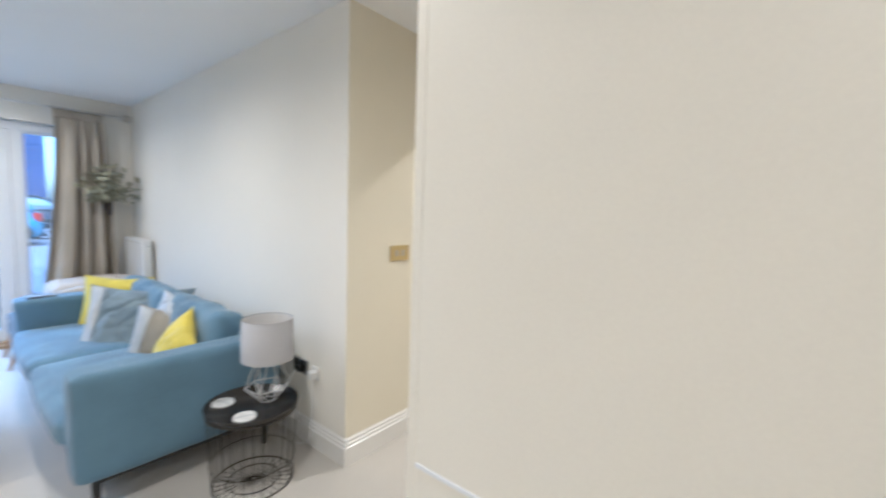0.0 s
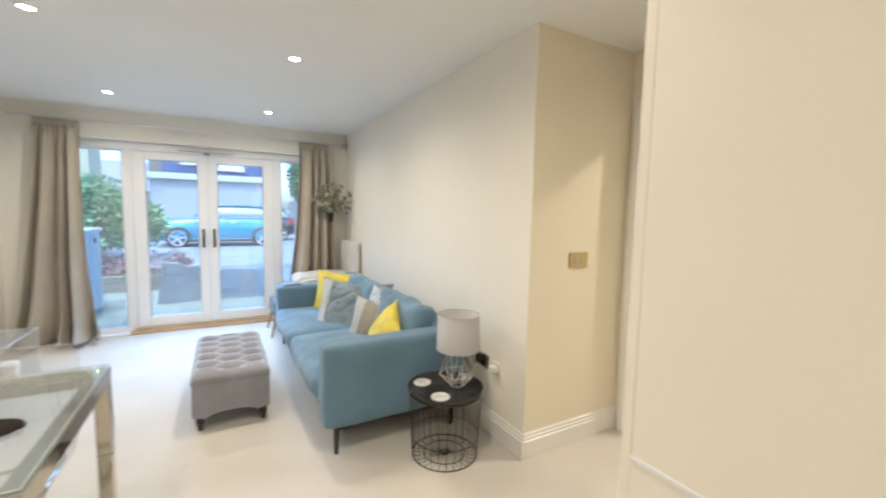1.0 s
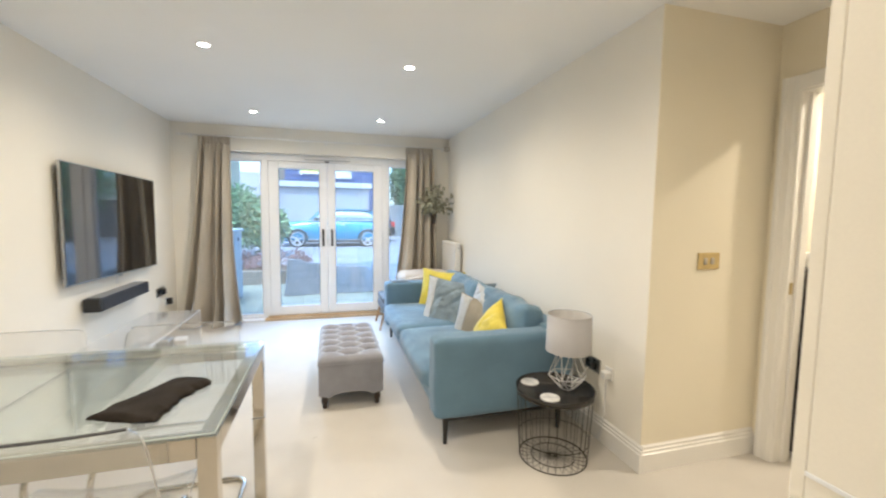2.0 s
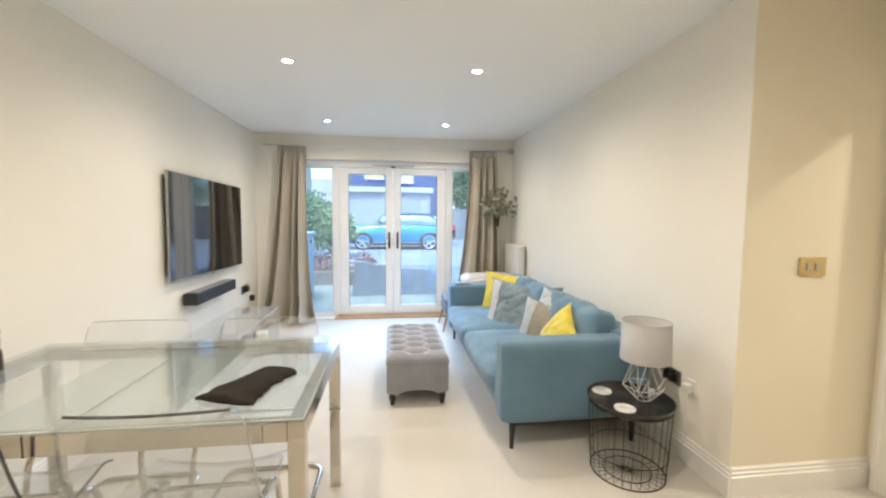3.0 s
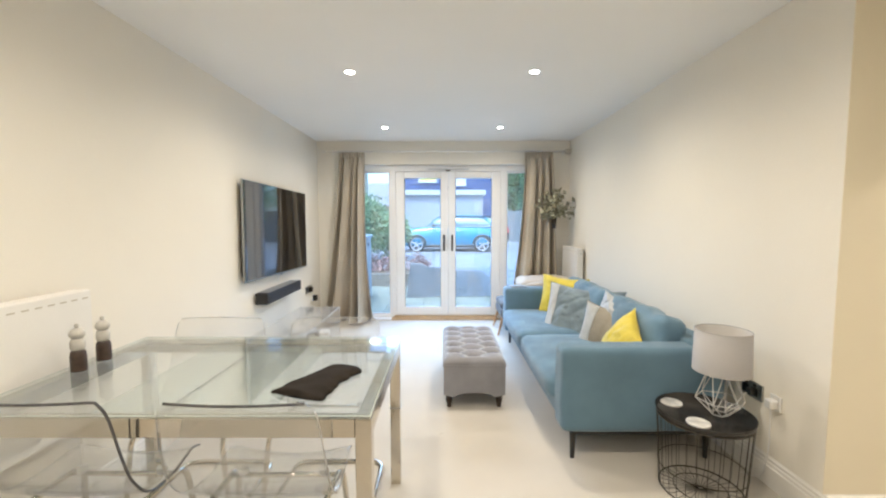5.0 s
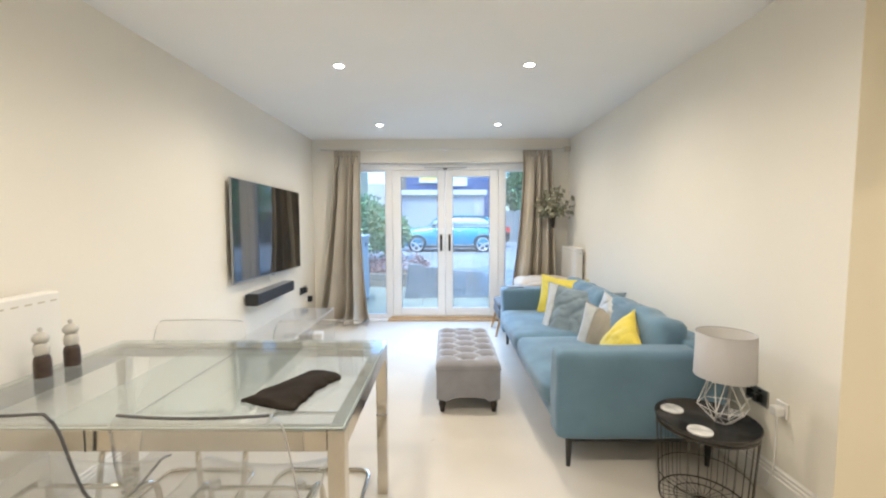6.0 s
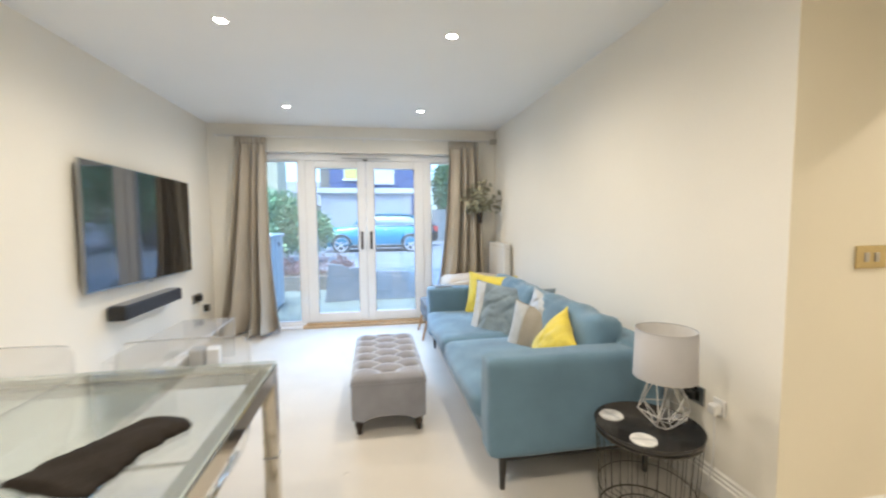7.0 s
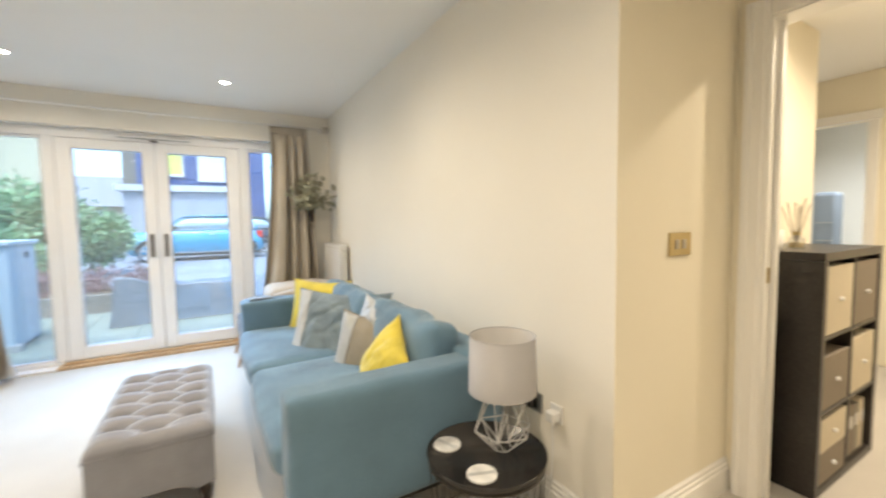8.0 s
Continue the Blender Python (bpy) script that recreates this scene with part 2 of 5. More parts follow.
BRICKP = mat("pale_brick", (0.38, 0.395, 0.42), 0.8, grain=20, amount=0.1, patch=1, patch_amount=0.08, bump=0.2)
CLADB = mat("blue_grey_cladding", (0.075, 0.12, 0.27), 0.6, grain=20, amount=0.08, patch=1, patch_amount=0.08)
FASCIA = mat("white_fascia", (0.60, 0.61, 0.62), 0.5, grain=20, amount=0.03)
RENDERY = mat("cream_render", (0.50, 0.45, 0.31), 0.85, grain=30, amount=0.05, patch=0.7, patch_amount=0.06)
ROOF = mat("grey_roof_tile", (0.21, 0.21, 0.215), 0.8, grain=15, amount=0.2, patch=1, patch_amount=0.1, bump=0.3)
FENCE = mat("grey_fence_board", (0.24, 0.25, 0.25), 0.85, grain=20, amount=0.15)
BLIND = mat("white_blind", (0.66, 0.66, 0.64), 0.7, grain=20, amount=0.03)
YBLIND = mat("yellow_blind", (0.66, 0.60, 0.16), 0.7, grain=20, amount=0.03)


# ---- mesh helpers ----
def mesh(name, bm, material, smooth=False):
    me = bpy.data.meshes.new(name)
    bmesh.ops.recalc_face_normals(bm, faces=bm.faces)
    bm.to_mesh(me)
    bm.free()
    me.materials.append(material)
    if smooth:
        me.shade_smooth()
    return me


def part(name, bm, material, parent=None, label="", smooth=False):
    ob = new(name, mesh(name, bm, material, smooth))
    if parent is not None:
        ob.parent = parent
    if label:
        tagged(ob, label)
    return ob


def thing(name, label, category, group="", at=None):
    ob = new(name)
    ob.empty_display_size = 0.05
    if at is not None:
        ob.matrix_world = at
    return tagged(ob, label, category, group)


def setting(ob, label="", category=""):
    return tagged(ob, label, category, kind="structure")


def box(x0, x1, y0, y1, z0, z1, bevel=0.0, seg=2, bm=None):
    own = bm is None
    b = bmesh.new()
    bmesh.ops.create_cube(b, size=1)
    bmesh.ops.transform(b, matrix=Matrix.Translation(((x0 + x1) / 2, (y0 + y1) / 2, (z0 + z1) / 2)) @ Matrix.Diagonal((x1 - x0, y1 - y0, z1 - z0, 1)), verts=b.verts)
    if bevel:
        bmesh.ops.bevel(b, geom=b.edges[:], offset=bevel, segments=seg, profile=0.5, affect="EDGES")
    if own:
        return b
    join(bm, b)
    return bm


def join(bm, other, m=None):
    """Adds other's geometry to bm."""
    made = [bm.verts.new(m @ v.co if m else v.co) for v in other.verts]
    other.verts.index_update()
    for f in other.faces:
        bm.faces.new([made[v.index] for v in f.verts])
    other.free()
    return bm


def grid(fn, nu, nv, wrap=False, bm=None):
    """A sheet fn(u, v), u and v from 0 to 1."""
    bm = bm or bmesh.new()
    cols = nu if wrap else nu + 1
    vs = [[bm.verts.new(fn(i / nu, j / nv)) for i in range(cols)] for j in range(nv + 1)]
    for j in range(nv):
        for i in range(nu):
            k = (i + 1) % cols
            bm.faces.new((vs[j][i], vs[j][k], vs[j + 1][k], vs[j + 1][i]))
    return bm


def lathe(profile, seg=32, cx=0.0, cy=0.0, bm=None):
    """A turned form from (radius, height) pairs, closed where the radius is 0."""
    bm = bm or bmesh.new()
    rings = []
    for r, z in profile:
        if r < 1e-6:
            rings.append([bm.verts.new((cx, cy, z))])
        else:
            rings.append([bm.verts.new((cx + r * math.cos(2 * math.pi * i / seg), cy + r * math.sin(2 * math.pi * i / seg), z)) for i in range(seg)])
    for a, b in zip(rings, rings[1:]):
        for i in range(seg):
            k = (i + 1) % seg
            if len(a) == 1 and len(b) > 1:
                bm.faces.new((a[0], b[i], b[k]))
            elif len(b) == 1 and len(a) > 1:
                bm.faces.new((a[i], a[k], b[0]))
            elif len(a) > 1:
                bm.faces.new((a[i], a[k], b[k], b[i]))
    return bm


def tube(points, r, seg=8, closed=False, bm=None, r2=None):
    """A round bar along a line of points."""
    bm = bm or bmesh.new()
    pts = [Vector(p) for p in points]
    n = len(pts)
    rings, up = [], None
    for i, p in enumerate(pts):
        a = pts[(i - 1) % n] if closed or i > 0 else p
        b = pts[(i + 1) % n] if closed or i < n - 1 else p
        d = (b - a).normalized()
        if up is None:
            up = d.orthogonal().normalized()
        side = d.cross(up)
        if side.length < 1e-4:
            side = d.orthogonal()
        side.normalize()
        up = side.cross(d).normalized()
        rr = r if r2 is None else r + (r2 - r) * i / (n - 1)
        rings.append([bm.verts.new(p + rr * (math.cos(2 * math.pi * k / seg) * side + math.sin(2 * math.pi * k / seg) * up)) for k in range(seg)])
    pairs = list(zip(rings, rings[1:])) + ([(rings[-1], rings[0])] if closed else [])
    for a, b in pairs:
        for k in range(seg):
            j = (k + 1) % seg
            bm.faces.new((a[k], a[j], b[j], b[k]))
    if not closed:
        bm.faces.new(rings[0][::-1])
        bm.faces.new(rings[-1])
    return bm


def rounded(points, radius, steps=5):
    """A line with its inner corners rounded."""
    pts = [Vector(p) for p in points]
    out = [pts[0]]
    for a, b, c in zip(pts, pts[1:], pts[2:]):
        r = min(radius, (a - b).length / 2, (c - b).length / 2)
        p, q = b + (a - b).normalized() * r, b + (c - b).normalized() * r
        for i in range(steps + 1):
            t = i / steps
            out.append((1 - t) ** 2 * p + 2 * t * (1 - t) * b + t * t * q)
    return out + [pts[-1]]


def ring(r, z, n=40, cx=0.0, cy=0.0):
    return [(cx + r * math.cos(2 * math.pi * i / n), cy + r * math.sin(2 * math.pi * i / n), z) for i in range(n)]


def prism(outline, axis, lo, hi, bm=None):
    """An outline of (a, b) pairs drawn out along an axis: 'x' takes (y, z), 'y' takes (x, z), 'z' takes (x, y)."""
    bm = bm or bmesh.new()
    place = {"x": lambda a, b, c: (c, a, b), "y": lambda a, b, c: (a, c, b), "z": lambda a, b, c: (a, b, c)}[axis]
    lo_v, hi_v = [bm.verts.new(place(a, b, lo)) for a, b in outline], [bm.verts.new(place(a, b, hi)) for a, b in outline]
    n = len(outline)
    bm.faces.new(lo_v[::-1])
    bm.faces.new(hi_v)
    for i in range(n):
        bm.faces.new((lo_v[i], lo_v[(i + 1) % n], hi_v[(i + 1) % n], hi_v[i]))
    return bm


def thicken(ob, amount, offset=0.0):
    s = ob.modifiers.new("thickness", "SOLIDIFY")
    s.thickness, s.offset = amount, offset
    return ob


# ---- the room ----
XL, XR, YF, YB, H = -1.93, 1.415, 5.66, -1.6, 2.40
YS, XD = 1.95, 2.20      # the return wall with the switch, the wall with the hall door
OX0, OX1, OZ = -1.56, 1.17, 2.10   # the glazed opening
setting(part("floor", box(XL - 0.2, 2.32, YB - 0.2, YF, -0.08, 0.0), CARPET), "cream cut-pile carpet over the whole room", "floor")
setting(part("ceiling", box(XL - 0.2, 2.32, YB - 0.2, YF + 0.3, H, H + 0.12), CEIL), "flat matt white plaster ceiling with downlights", "ceiling")
setting(part("wall_west", box(XL - 0.2, XL, YB - 0.2, YF + 0.3, 0, H), WALL), "warm white painted plaster wall behind the television", "wall")
setting(part("wall_east", box(XR, XR + 0.12, YS + 0.003, YF + 0.3, 0, H), WALL), "warm white painted plaster wall behind the sofa", "wall")
setting(part("wall_return", box(XR + 0.12, XD, YS, YS + 0.12, 0, H, bm=box(XR, XR + 0.12, YS, YS + 0.003, 0, H)), WALLH), "warm white painted return wall with a light switch", "wall")
setting(part("wall_south", box(XL, 2.32, YB - 0.2, YB, 0, H), WALL), "plain warm white painted wall", "wall")
b = box(XL, OX0, YF, YF + 0.3, 0, H)
box(OX1, XR, YF, YF + 0.3, 0, H, bm=b)
box(OX0, OX1, YF, YF + 0.3, OZ, H, bm=b)
setting(part("wall_north", b, WALL), "warm white painted wall round the glazed garden doors", "wall")
# the wall with the hall door
DY0, DY1, DZ = 0.98, 1.825, 2.02
b = box(XD, XD + 0.12, DY1 + 0.02, YS + 0.12, 0, H)
box(XD, XD + 0.12, 0.77, DY0 - 0.02, 0, H, bm=b)
box(XD, XD + 0.12, DY0 - 0.02, DY1 + 0.02, DZ + 0.02, H, bm=b)
setting(part("wall_hall_door", b, WALLH), "warm white painted wall with the hall doorway", "wall")
setting(part("wall_kitchen", box(1.26, 2.32, YB, 0.77, 0, H), WALL), "plain painted wall beside the tall kitchen unit", "wall")
frame_1 = setting(part("door_frame_1", box(XD - 0.004, XD + 0.124, DY1, DY1 + 0.02, 0, DZ, 0.003), GLOSSW), "white gloss painted door lining", "door frame")
part("head", box(XD - 0.004, XD + 0.124, DY0 - 0.02, DY1 + 0.02, DZ, DZ + 0.02, 0.003), GLOSSW, frame_1)
part("lining", box(XD - 0.004, XD + 0.124, DY0 - 0.02, DY0, 0, DZ, 0.003), GLOSSW, frame_1)
part("stop", box(XD + 0.05, XD + 0.085, DY1 - 0.014, DY1, 0, DZ, 0.002), GLOSSW, frame_1)
part("strike_plate", box(XD + 0.015, XD + 0.04, DY1 - 0.003, DY1 + 0.001, 0.953, 1.017, 0.001), BRASS, frame_1, "small brass strike plate")


def casing(y0, y1):
    """A moulded architrave leg, section in x and y."""
    d = 1 if y1 > y0 else -1
    w = abs(y1 - y0)
    prof = [(XD, y0), (XD - 0.012, y0), (XD - 0.014, y0 + d * 0.012), (XD - 0.02, y0 + d * 0.02), (XD - 0.02, y0 + d * (w - 0.03)), (XD - 0.026, y0 + d * (w - 0.022)), (XD - 0.026, y0 + d * (w - 0.004)), (XD - 0.022, y1), (XD, y1)]
    return prism(prof, "z", 0, DZ + 0.085)


setting(part("architrave", casing(DY1 + 0.006, DY1 + 0.092), GLOSSW), "white moulded architrave round the hall doorway", "trim")
setting(part("architrave", casing(DY0 - 0.006, DY0 - 0.092), GLOSSW), "white moulded architrave round the hall doorway", "trim")
setting(part("architrave", box(XD - 0.02, XD, DY0 - 0.003, DY1 + 0.003, DZ + 0.008, DZ + 0.085, 0.004), GLOSSW), "white moulded architrave round the hall doorway", "trim")

# skirting, a stepped profile of (out, up)
SK = [(0, 0), (0.02, 0), (0.02, 0.10), (0.0135, 0.104), (0.0135, 0.118), (0.008, 0.122), (0.008, 0.136), (0.003, 0.141), (0, 0.147)]


def skirting(kind, a, b, fixed, sign):
    if kind == "x":
        bm = prism([(fixed + sign * o, z) for o, z in SK], "x", a, b)
    else:
        bm = prism([(fixed + sign * o, z) for o, z in SK], "y", a, b)
    return setting(part("baseboard", bm, GLOSSW), "white stepped skirting board along the wall", "skirting")


skirting("y", YS - 0.018, YF, XR, -1)
skirting("x", XR, XD, YS, -1)
skirting("y", YB, YF, XL, 1)
skirting("x", XL + 0.018, OX0 - 0.01, YF, -1)
skirting("x", OX1 + 0.01, XR - 0.018, YF, -1)

# ---- garden doors and sidelights ----
GY = 5.80
window_1 = setting(thing("window_1", "white framed glazed garden door set with two sidelights", "window"))


def bars(name, spans, parent, y0, y1, bev=0.006):
    for x0, x1, z0, z1 in spans:
        part(name, box(x0, x1, y0, y1, z0, z1, bev), UPVC, parent)


bars("frame", [(OX0, OX0 + 0.09, 0.0, OZ), (OX1 - 0.09, OX1, 0.0, OZ), (-0.985, -0.905, 0.05, 2.02), (0.515, 0.597, 0.05, 2.02), (OX0 + 0.09, OX1 - 0.09, 2.015, OZ), (OX0 + 0.09, OX1 - 0.09, 0.0, 0.05)], window_1, GY - 0.045, GY + 0.045)
for sx0, sx1 in ((OX0 + 0.09, -0.985), (0.597, OX1 - 0.09)):
    bars("bead", [(sx0, sx0 + 0.018, 0.07, 1.995), (sx1 - 0.018, sx1, 0.07, 1.995), (sx0, sx1, 0.05, 0.07), (sx0, sx1, 1.995, 2.015)], window_1, GY - 0.022, GY + 0.022, 0.003)
    part("pane", box(sx0 + 0.016, sx1 - 0.016, GY - 0.003, GY + 0.003, 0.068, 1.997), PANE, window_1)
part("trickle_vent", box(-0.47, 0.09, GY - 0.062, GY - 0.045, 2.045, 2.068, 0.004), UPVC, window_1)
part("vent_lip", box(-0.47, 0.09, GY - 0.066, GY - 0.06, 2.04, 2.047, 0.002), GREYGLOSS, window_1, "thin grey vent lip")
for k, (lx0, lx1, hx) in enumerate(((-0.903, -0.198, -0.252), (-0.194, 0.513, -0.14))):
    leaf = setting(thing("door_%d" % (k + 1), "closed white framed glazed garden door leaf", "door"))
    gx0, gx1 = (-0.786, -0.297) if k == 0 else (-0.095, 0.396)
    bars("stile", [(lx0, gx0, 0.052, 2.012), (gx1, lx1, 0.052, 2.012)], leaf, GY - 0.052, GY + 0.03, 0.008)
    bars("rail", [(gx0, gx1, 0.052, 0.165), (gx0, gx1, 1.925, 2.012)], leaf, GY - 0.052, GY + 0.03, 0.008)
    part("pane", box(gx0 - 0.005, gx1 + 0.005, GY - 0.013, GY - 0.007, 0.16, 1.93), PANE, leaf)
    part("gasket", tube([(gx0, GY - 0.03, 0.165), (gx1, GY - 0.03, 0.165), (gx1, GY - 0.03, 1.925), (gx0, GY - 0.03, 1.925)], 0.005, 6, True), PLASTICK, leaf, "thin dark glazing gasket")
    handle = part("handle", box(hx - 0.014, hx + 0.014, GY - 0.064, GY - 0.052, 0.94, 1.16, 0.005), DARKM, leaf, "dark bronze lever handle plate")
    s = 1 if k == 0 else -1
    part("lever", tube(rounded([(hx, GY - 0.06, 1.08), (hx, GY - 0.105, 1.08), (hx - s * 0.004, GY - 0.105, 0.975)], 0.02), 0.008, 8), DARKM, handle)
part("catch", box(-0.225, -0.168, GY - 0.06, GY - 0.045, 2.018, 2.034, 0.004), DARKM, window_1, "small dark catch")
sill = setting(part("window_board", box(OX0, -0.965, YF - 0.002, GY - 0.046, 0.0, 0.02, 0.003), UPVC), "white sill strip under the sidelight", "sill")
threshold = tagged(part("threshold", box(-0.968, 0.49, 5.655, GY - 0.047, 0.0, 0.028, 0.006), OAK), "oak threshold board at the garden doors", "threshold", kind="structure")
part("riser", box(-0.93, 0.46, 5.70, GY - 0.053, 0.028, 0.05, 0.004), OAK, threshold)


# ---- downlights ----
def downlight(x, y):
    d = thing("downlight", "lit round white recessed ceiling downlight", "downlight", "recessed ceiling downlights", pose(x, y, H))
    part("trim", lathe([(0.030, 0.0), (0.042, -0.001), (0.044, -0.004), (0.040, -0.007), (0.031, -0.006), (0.029, 0.0)], 28), GLOSSW, d, smooth=True)
    part("lens", lathe([(0.0, -0.004), (0.029, -0.004), (0.029, 0.0), (0.0, 0.0)], 24), LENS, d, "warm glowing lamp lens")
    return d


first = downlight(-0.915, 4.87)
for px, py in ((0.385, 4.87), (-0.915, 3.17), (0.385, 3.17), (-0.915, 1.40), (0.385, 1.40), (-0.915, -0.30), (0.385, -0.30), (4.0, 1.25), (2.85, 1.50)):
    copy_thing(first, pose(px, py, H))


# ---- curtains ----
def curtain(tops, feet, z1, z0, folds, bow, seed, label):
    """A hung drape between a gathered heading and a spreading hem: tops and feet are its two edges in x."""
    rnd = random.Random(seed)
    ph = [rnd.uniform(0, 6.28) for _ in range(6)]
    c = thing("curtain", label, "curtain", "curtains at the garden doors")

    def shape(u, v):
        z = z1 + (z0 - z1) * v
        left = tops[0] + (feet[0] - tops[0]) * v ** 1.5 + bow[0] * math.sin(math.pi * v)
        right = tops[1] + (feet[1] - tops[1]) * v ** bow[2] + bow[1] * math.sin(math.pi * v)
        uu = u + 0.05 * math.sin(2 * math.pi * u + ph[0]) + 0.03 * math.sin(4 * math.pi * u + ph[4]) + 0.02 * math.sin(2.5 * v + ph[1])
        a = 2 * math.pi * folds * uu + ph[2] + 0.5 * v
        f = math.sin(a) + 0.30 * math.sin(2 * a + ph[5]) + 0.25 * noise.noise(Vector((u * 4, v * 2, seed + 5)))
        g = math.sin(2 * math.pi * (folds * 0.5) * uu + ph[3] + 1.2 * v)
        h = math.sin(2 * math.pi * folds * 3 * u + ph[1])
        gather = max(0.0, 1 - v / 0.09)
        y = 5.565 - (0.030 + 0.052 * v) * f * (1 - gather) - 0.045 * g * v - 0.055 * v * v - 0.012 * h * gather
        y += 0.010 * noise.noise(Vector((u * 5, v * 7, seed))) * v
        x = left + (right - left) * (u + 0.020 * math.cos(a))
        if v > 0.80:
            e = (v - 0.80) / 0.20
            y -= 0.20 * e ** 2 * (0.45 + 0.55 * f)
            x += 0.035 * e ** 2 * (u - 0.4) * (1 + g)
            z += (0.022 * (1 + math.sin(a + 0.8)) + 0.016 * (1 + g)) * e ** 2
        return (x, min(y, 5.632), z)

    thicken(part("drape", grid(shape, 150, 80), CURTAIN, c, smooth=True), 0.004)
    thicken(part("heading", grid(lambda u, v: Vector(shape(u, 0.03 * v)) + Vector((0, -0.006, 0.012 * (1 - v))), 90, 3), CURTAIN, c, "gathered heading tape", True), 0.003)
    return c


left_c = curtain((-1.61, -1.29), (-1.83, -1.20), 2.226, 0.004, 3.5, (-0.01, -0.015, 3.0), 3, "long taupe linen curtain hanging open, its hem spread on the carpet")
right_c = curtain((0.805, 1.17), (0.60, 1.26), 2.226, 0.02, 4.0, (0.02, 0.01, 1.2), 8, "long taupe linen curtain hanging open behind the armchair")
pole = thing("curtain_pole", "slim pale metal curtain pole on brackets above the garden doors", "curtain pole")
part("rod", tube([(-1.80, 5.575, 2.25), (1.36, 5.575, 2.25)], 0.0095, 12), GLOSSW, pole, smooth=True)
for bx in (-1.72, -0.2, 1.32):
    part("bracket", tube([(bx, 5.575, 2.25), (bx, YF, 2.25)], 0.007, 8), GLOSSW, pole)
    part("bracket_plate", box(bx - 0.02, bx + 0.02, YF - 0.006, YF + 0.0, 2.22, 2.28, 0.003), GLOSSW, pole)
part("finial", box(1.33, 1.40, 5.545, 5.605, 2.22, 2.28, 0.01), BEIGEBOX, pole, "square pale end cap")
part("finial", box(-1.835, -1.80, 5.56, 5.59, 2.235, 2.265, 0.006), GLOSSW, pole)
for side, rx0, rx1 in (("l", -1.62, -1.31), ("r", 0.82, 1.20)):
    for i in range(6):
        cx = rx0 + (rx1 - rx0) * i / 5
        part("curtain_ring", tube([(cx, 5.575 + 0.017 * math.cos(a), 2.244 + 0.017 * math.sin(a)) for a in [k * math.pi / 6 for k in range(12)]], 0.0022, 5, True), WIRE, left_c if side == "l" else right_c)
hook = thing("curtain_holdback", "small dark metal holdback on the wall beside the curtain", "holdback")
part("plate", box(-1.72, -1.69, YF - 0.006, YF + 0.0, 1.14, 1.22, 0.004), DARKM, hook)
part("arm", tube(rounded([(-1.705, YF - 0.004, 1.18), (-1.705, YF - 0.07, 1.18), (-1.68, YF - 0.07, 1.19)], 0.02), 0.007, 8), DARKM, hook)

# ---- tall kitchen unit ----
unit = thing("tall_kitchen_unit", "tall cream handleless kitchen unit with a door over a lower door", "kitchen unit")
part("end_panel", box(0.648, 1.26, 0.7445, 0.768, 0.0, 2.36, 0.0015), CREAMUNIT, unit)
part("carcass", box(0.668, 1.256, 0.14, 0.744, 0.1, 2.34), CREAMUNIT, unit)
part("upper_door", box(0.645, 0.667, 0.146, 0.742, 0.908, 2.34, 0.002), CREAMUNIT, unit)
part("lower_door", box(0.645, 0.667, 0.146, 0.742, 0.11, 0.903, 0.002), CREAMUNIT, unit)
part("plinth", box(0.70, 1.25, 0.14, 0.744, 0.0, 0.098), CREAMUNIT, unit)
# White strip added to paint the highlight along the gap between the doors.
part("gap_highlight", box(0.642, 0.6445, 0.146, 0.742, 0.9005, 0.9095, 0.0008), UPVC, unit, "white strip painting the highlight between the doors")
unit_b = thing("tall_kitchen_unit", "tall cream handleless kitchen unit with a door over a lower door", "kitchen unit")
part("carcass", box(0.668, 1.256, -0.50, 0.136, 0.1, 2.34), CREAMUNIT, unit_b)
part("upper_door", box(0.645, 0.667, -0.494, 0.142, 0.908, 2.34, 0.002), CREAMUNIT, unit_b)
part("lower_door", box(0.645, 0.667, -0.494, 0.142, 0.11, 0.903, 0.002), CREAMUNIT, unit_b)
part("plinth", box(0.70, 1.25, -0.50, 0.136, 0.0, 0.098), CREAMUNIT, unit_b)


# ---- sofa ----
def puff(x0, x1, y0, y1, z0, z1, bulge, seed, r=0.05, n=18):
    """An upholstered block: rounded box with crowned faces and slight unevenness."""
    c = Vector(((x0 + x1) / 2, (y0 + y1) / 2, (z0 + z1) / 2))
    h = Vector(((x1 - x0) / 2, (y1 - y0) / 2, (z1 - z0) / 2))
    bm = bmesh.new()
    bmesh.ops.create_cube(bm, size=2)
    bmesh.ops.subdivide_edges(bm, edges=bm.edges[:], cuts=n, use_grid_fill=True)
    for v in bm.verts:
        p = Vector((v.co.x * h.x, v.co.y * h.y, v.co.z * h.z))
        inner = Vector([max(-h[i] + r, min(h[i] - r, p[i])) for i in range(3)])
        d = p - inner
        q = inner + (d.normalized() * r if d.length > 1e-6 else Vector())
        u = [p[i] / h[i] for i in range(3)]
        crown = [(1 - u[(i + 1) % 3] ** 2) * (1 - u[(i + 2) % 3] ** 2) for i in range(3)]
        for i in range(3):
            q[i] += u[i] ** 3 * bulge[i] * crown[i]
        q += 0.006 * noise.noise_vector((q + Vector((seed * 3.1, 0, 0))) * 5.0)
        v.co = c + q
    return bm


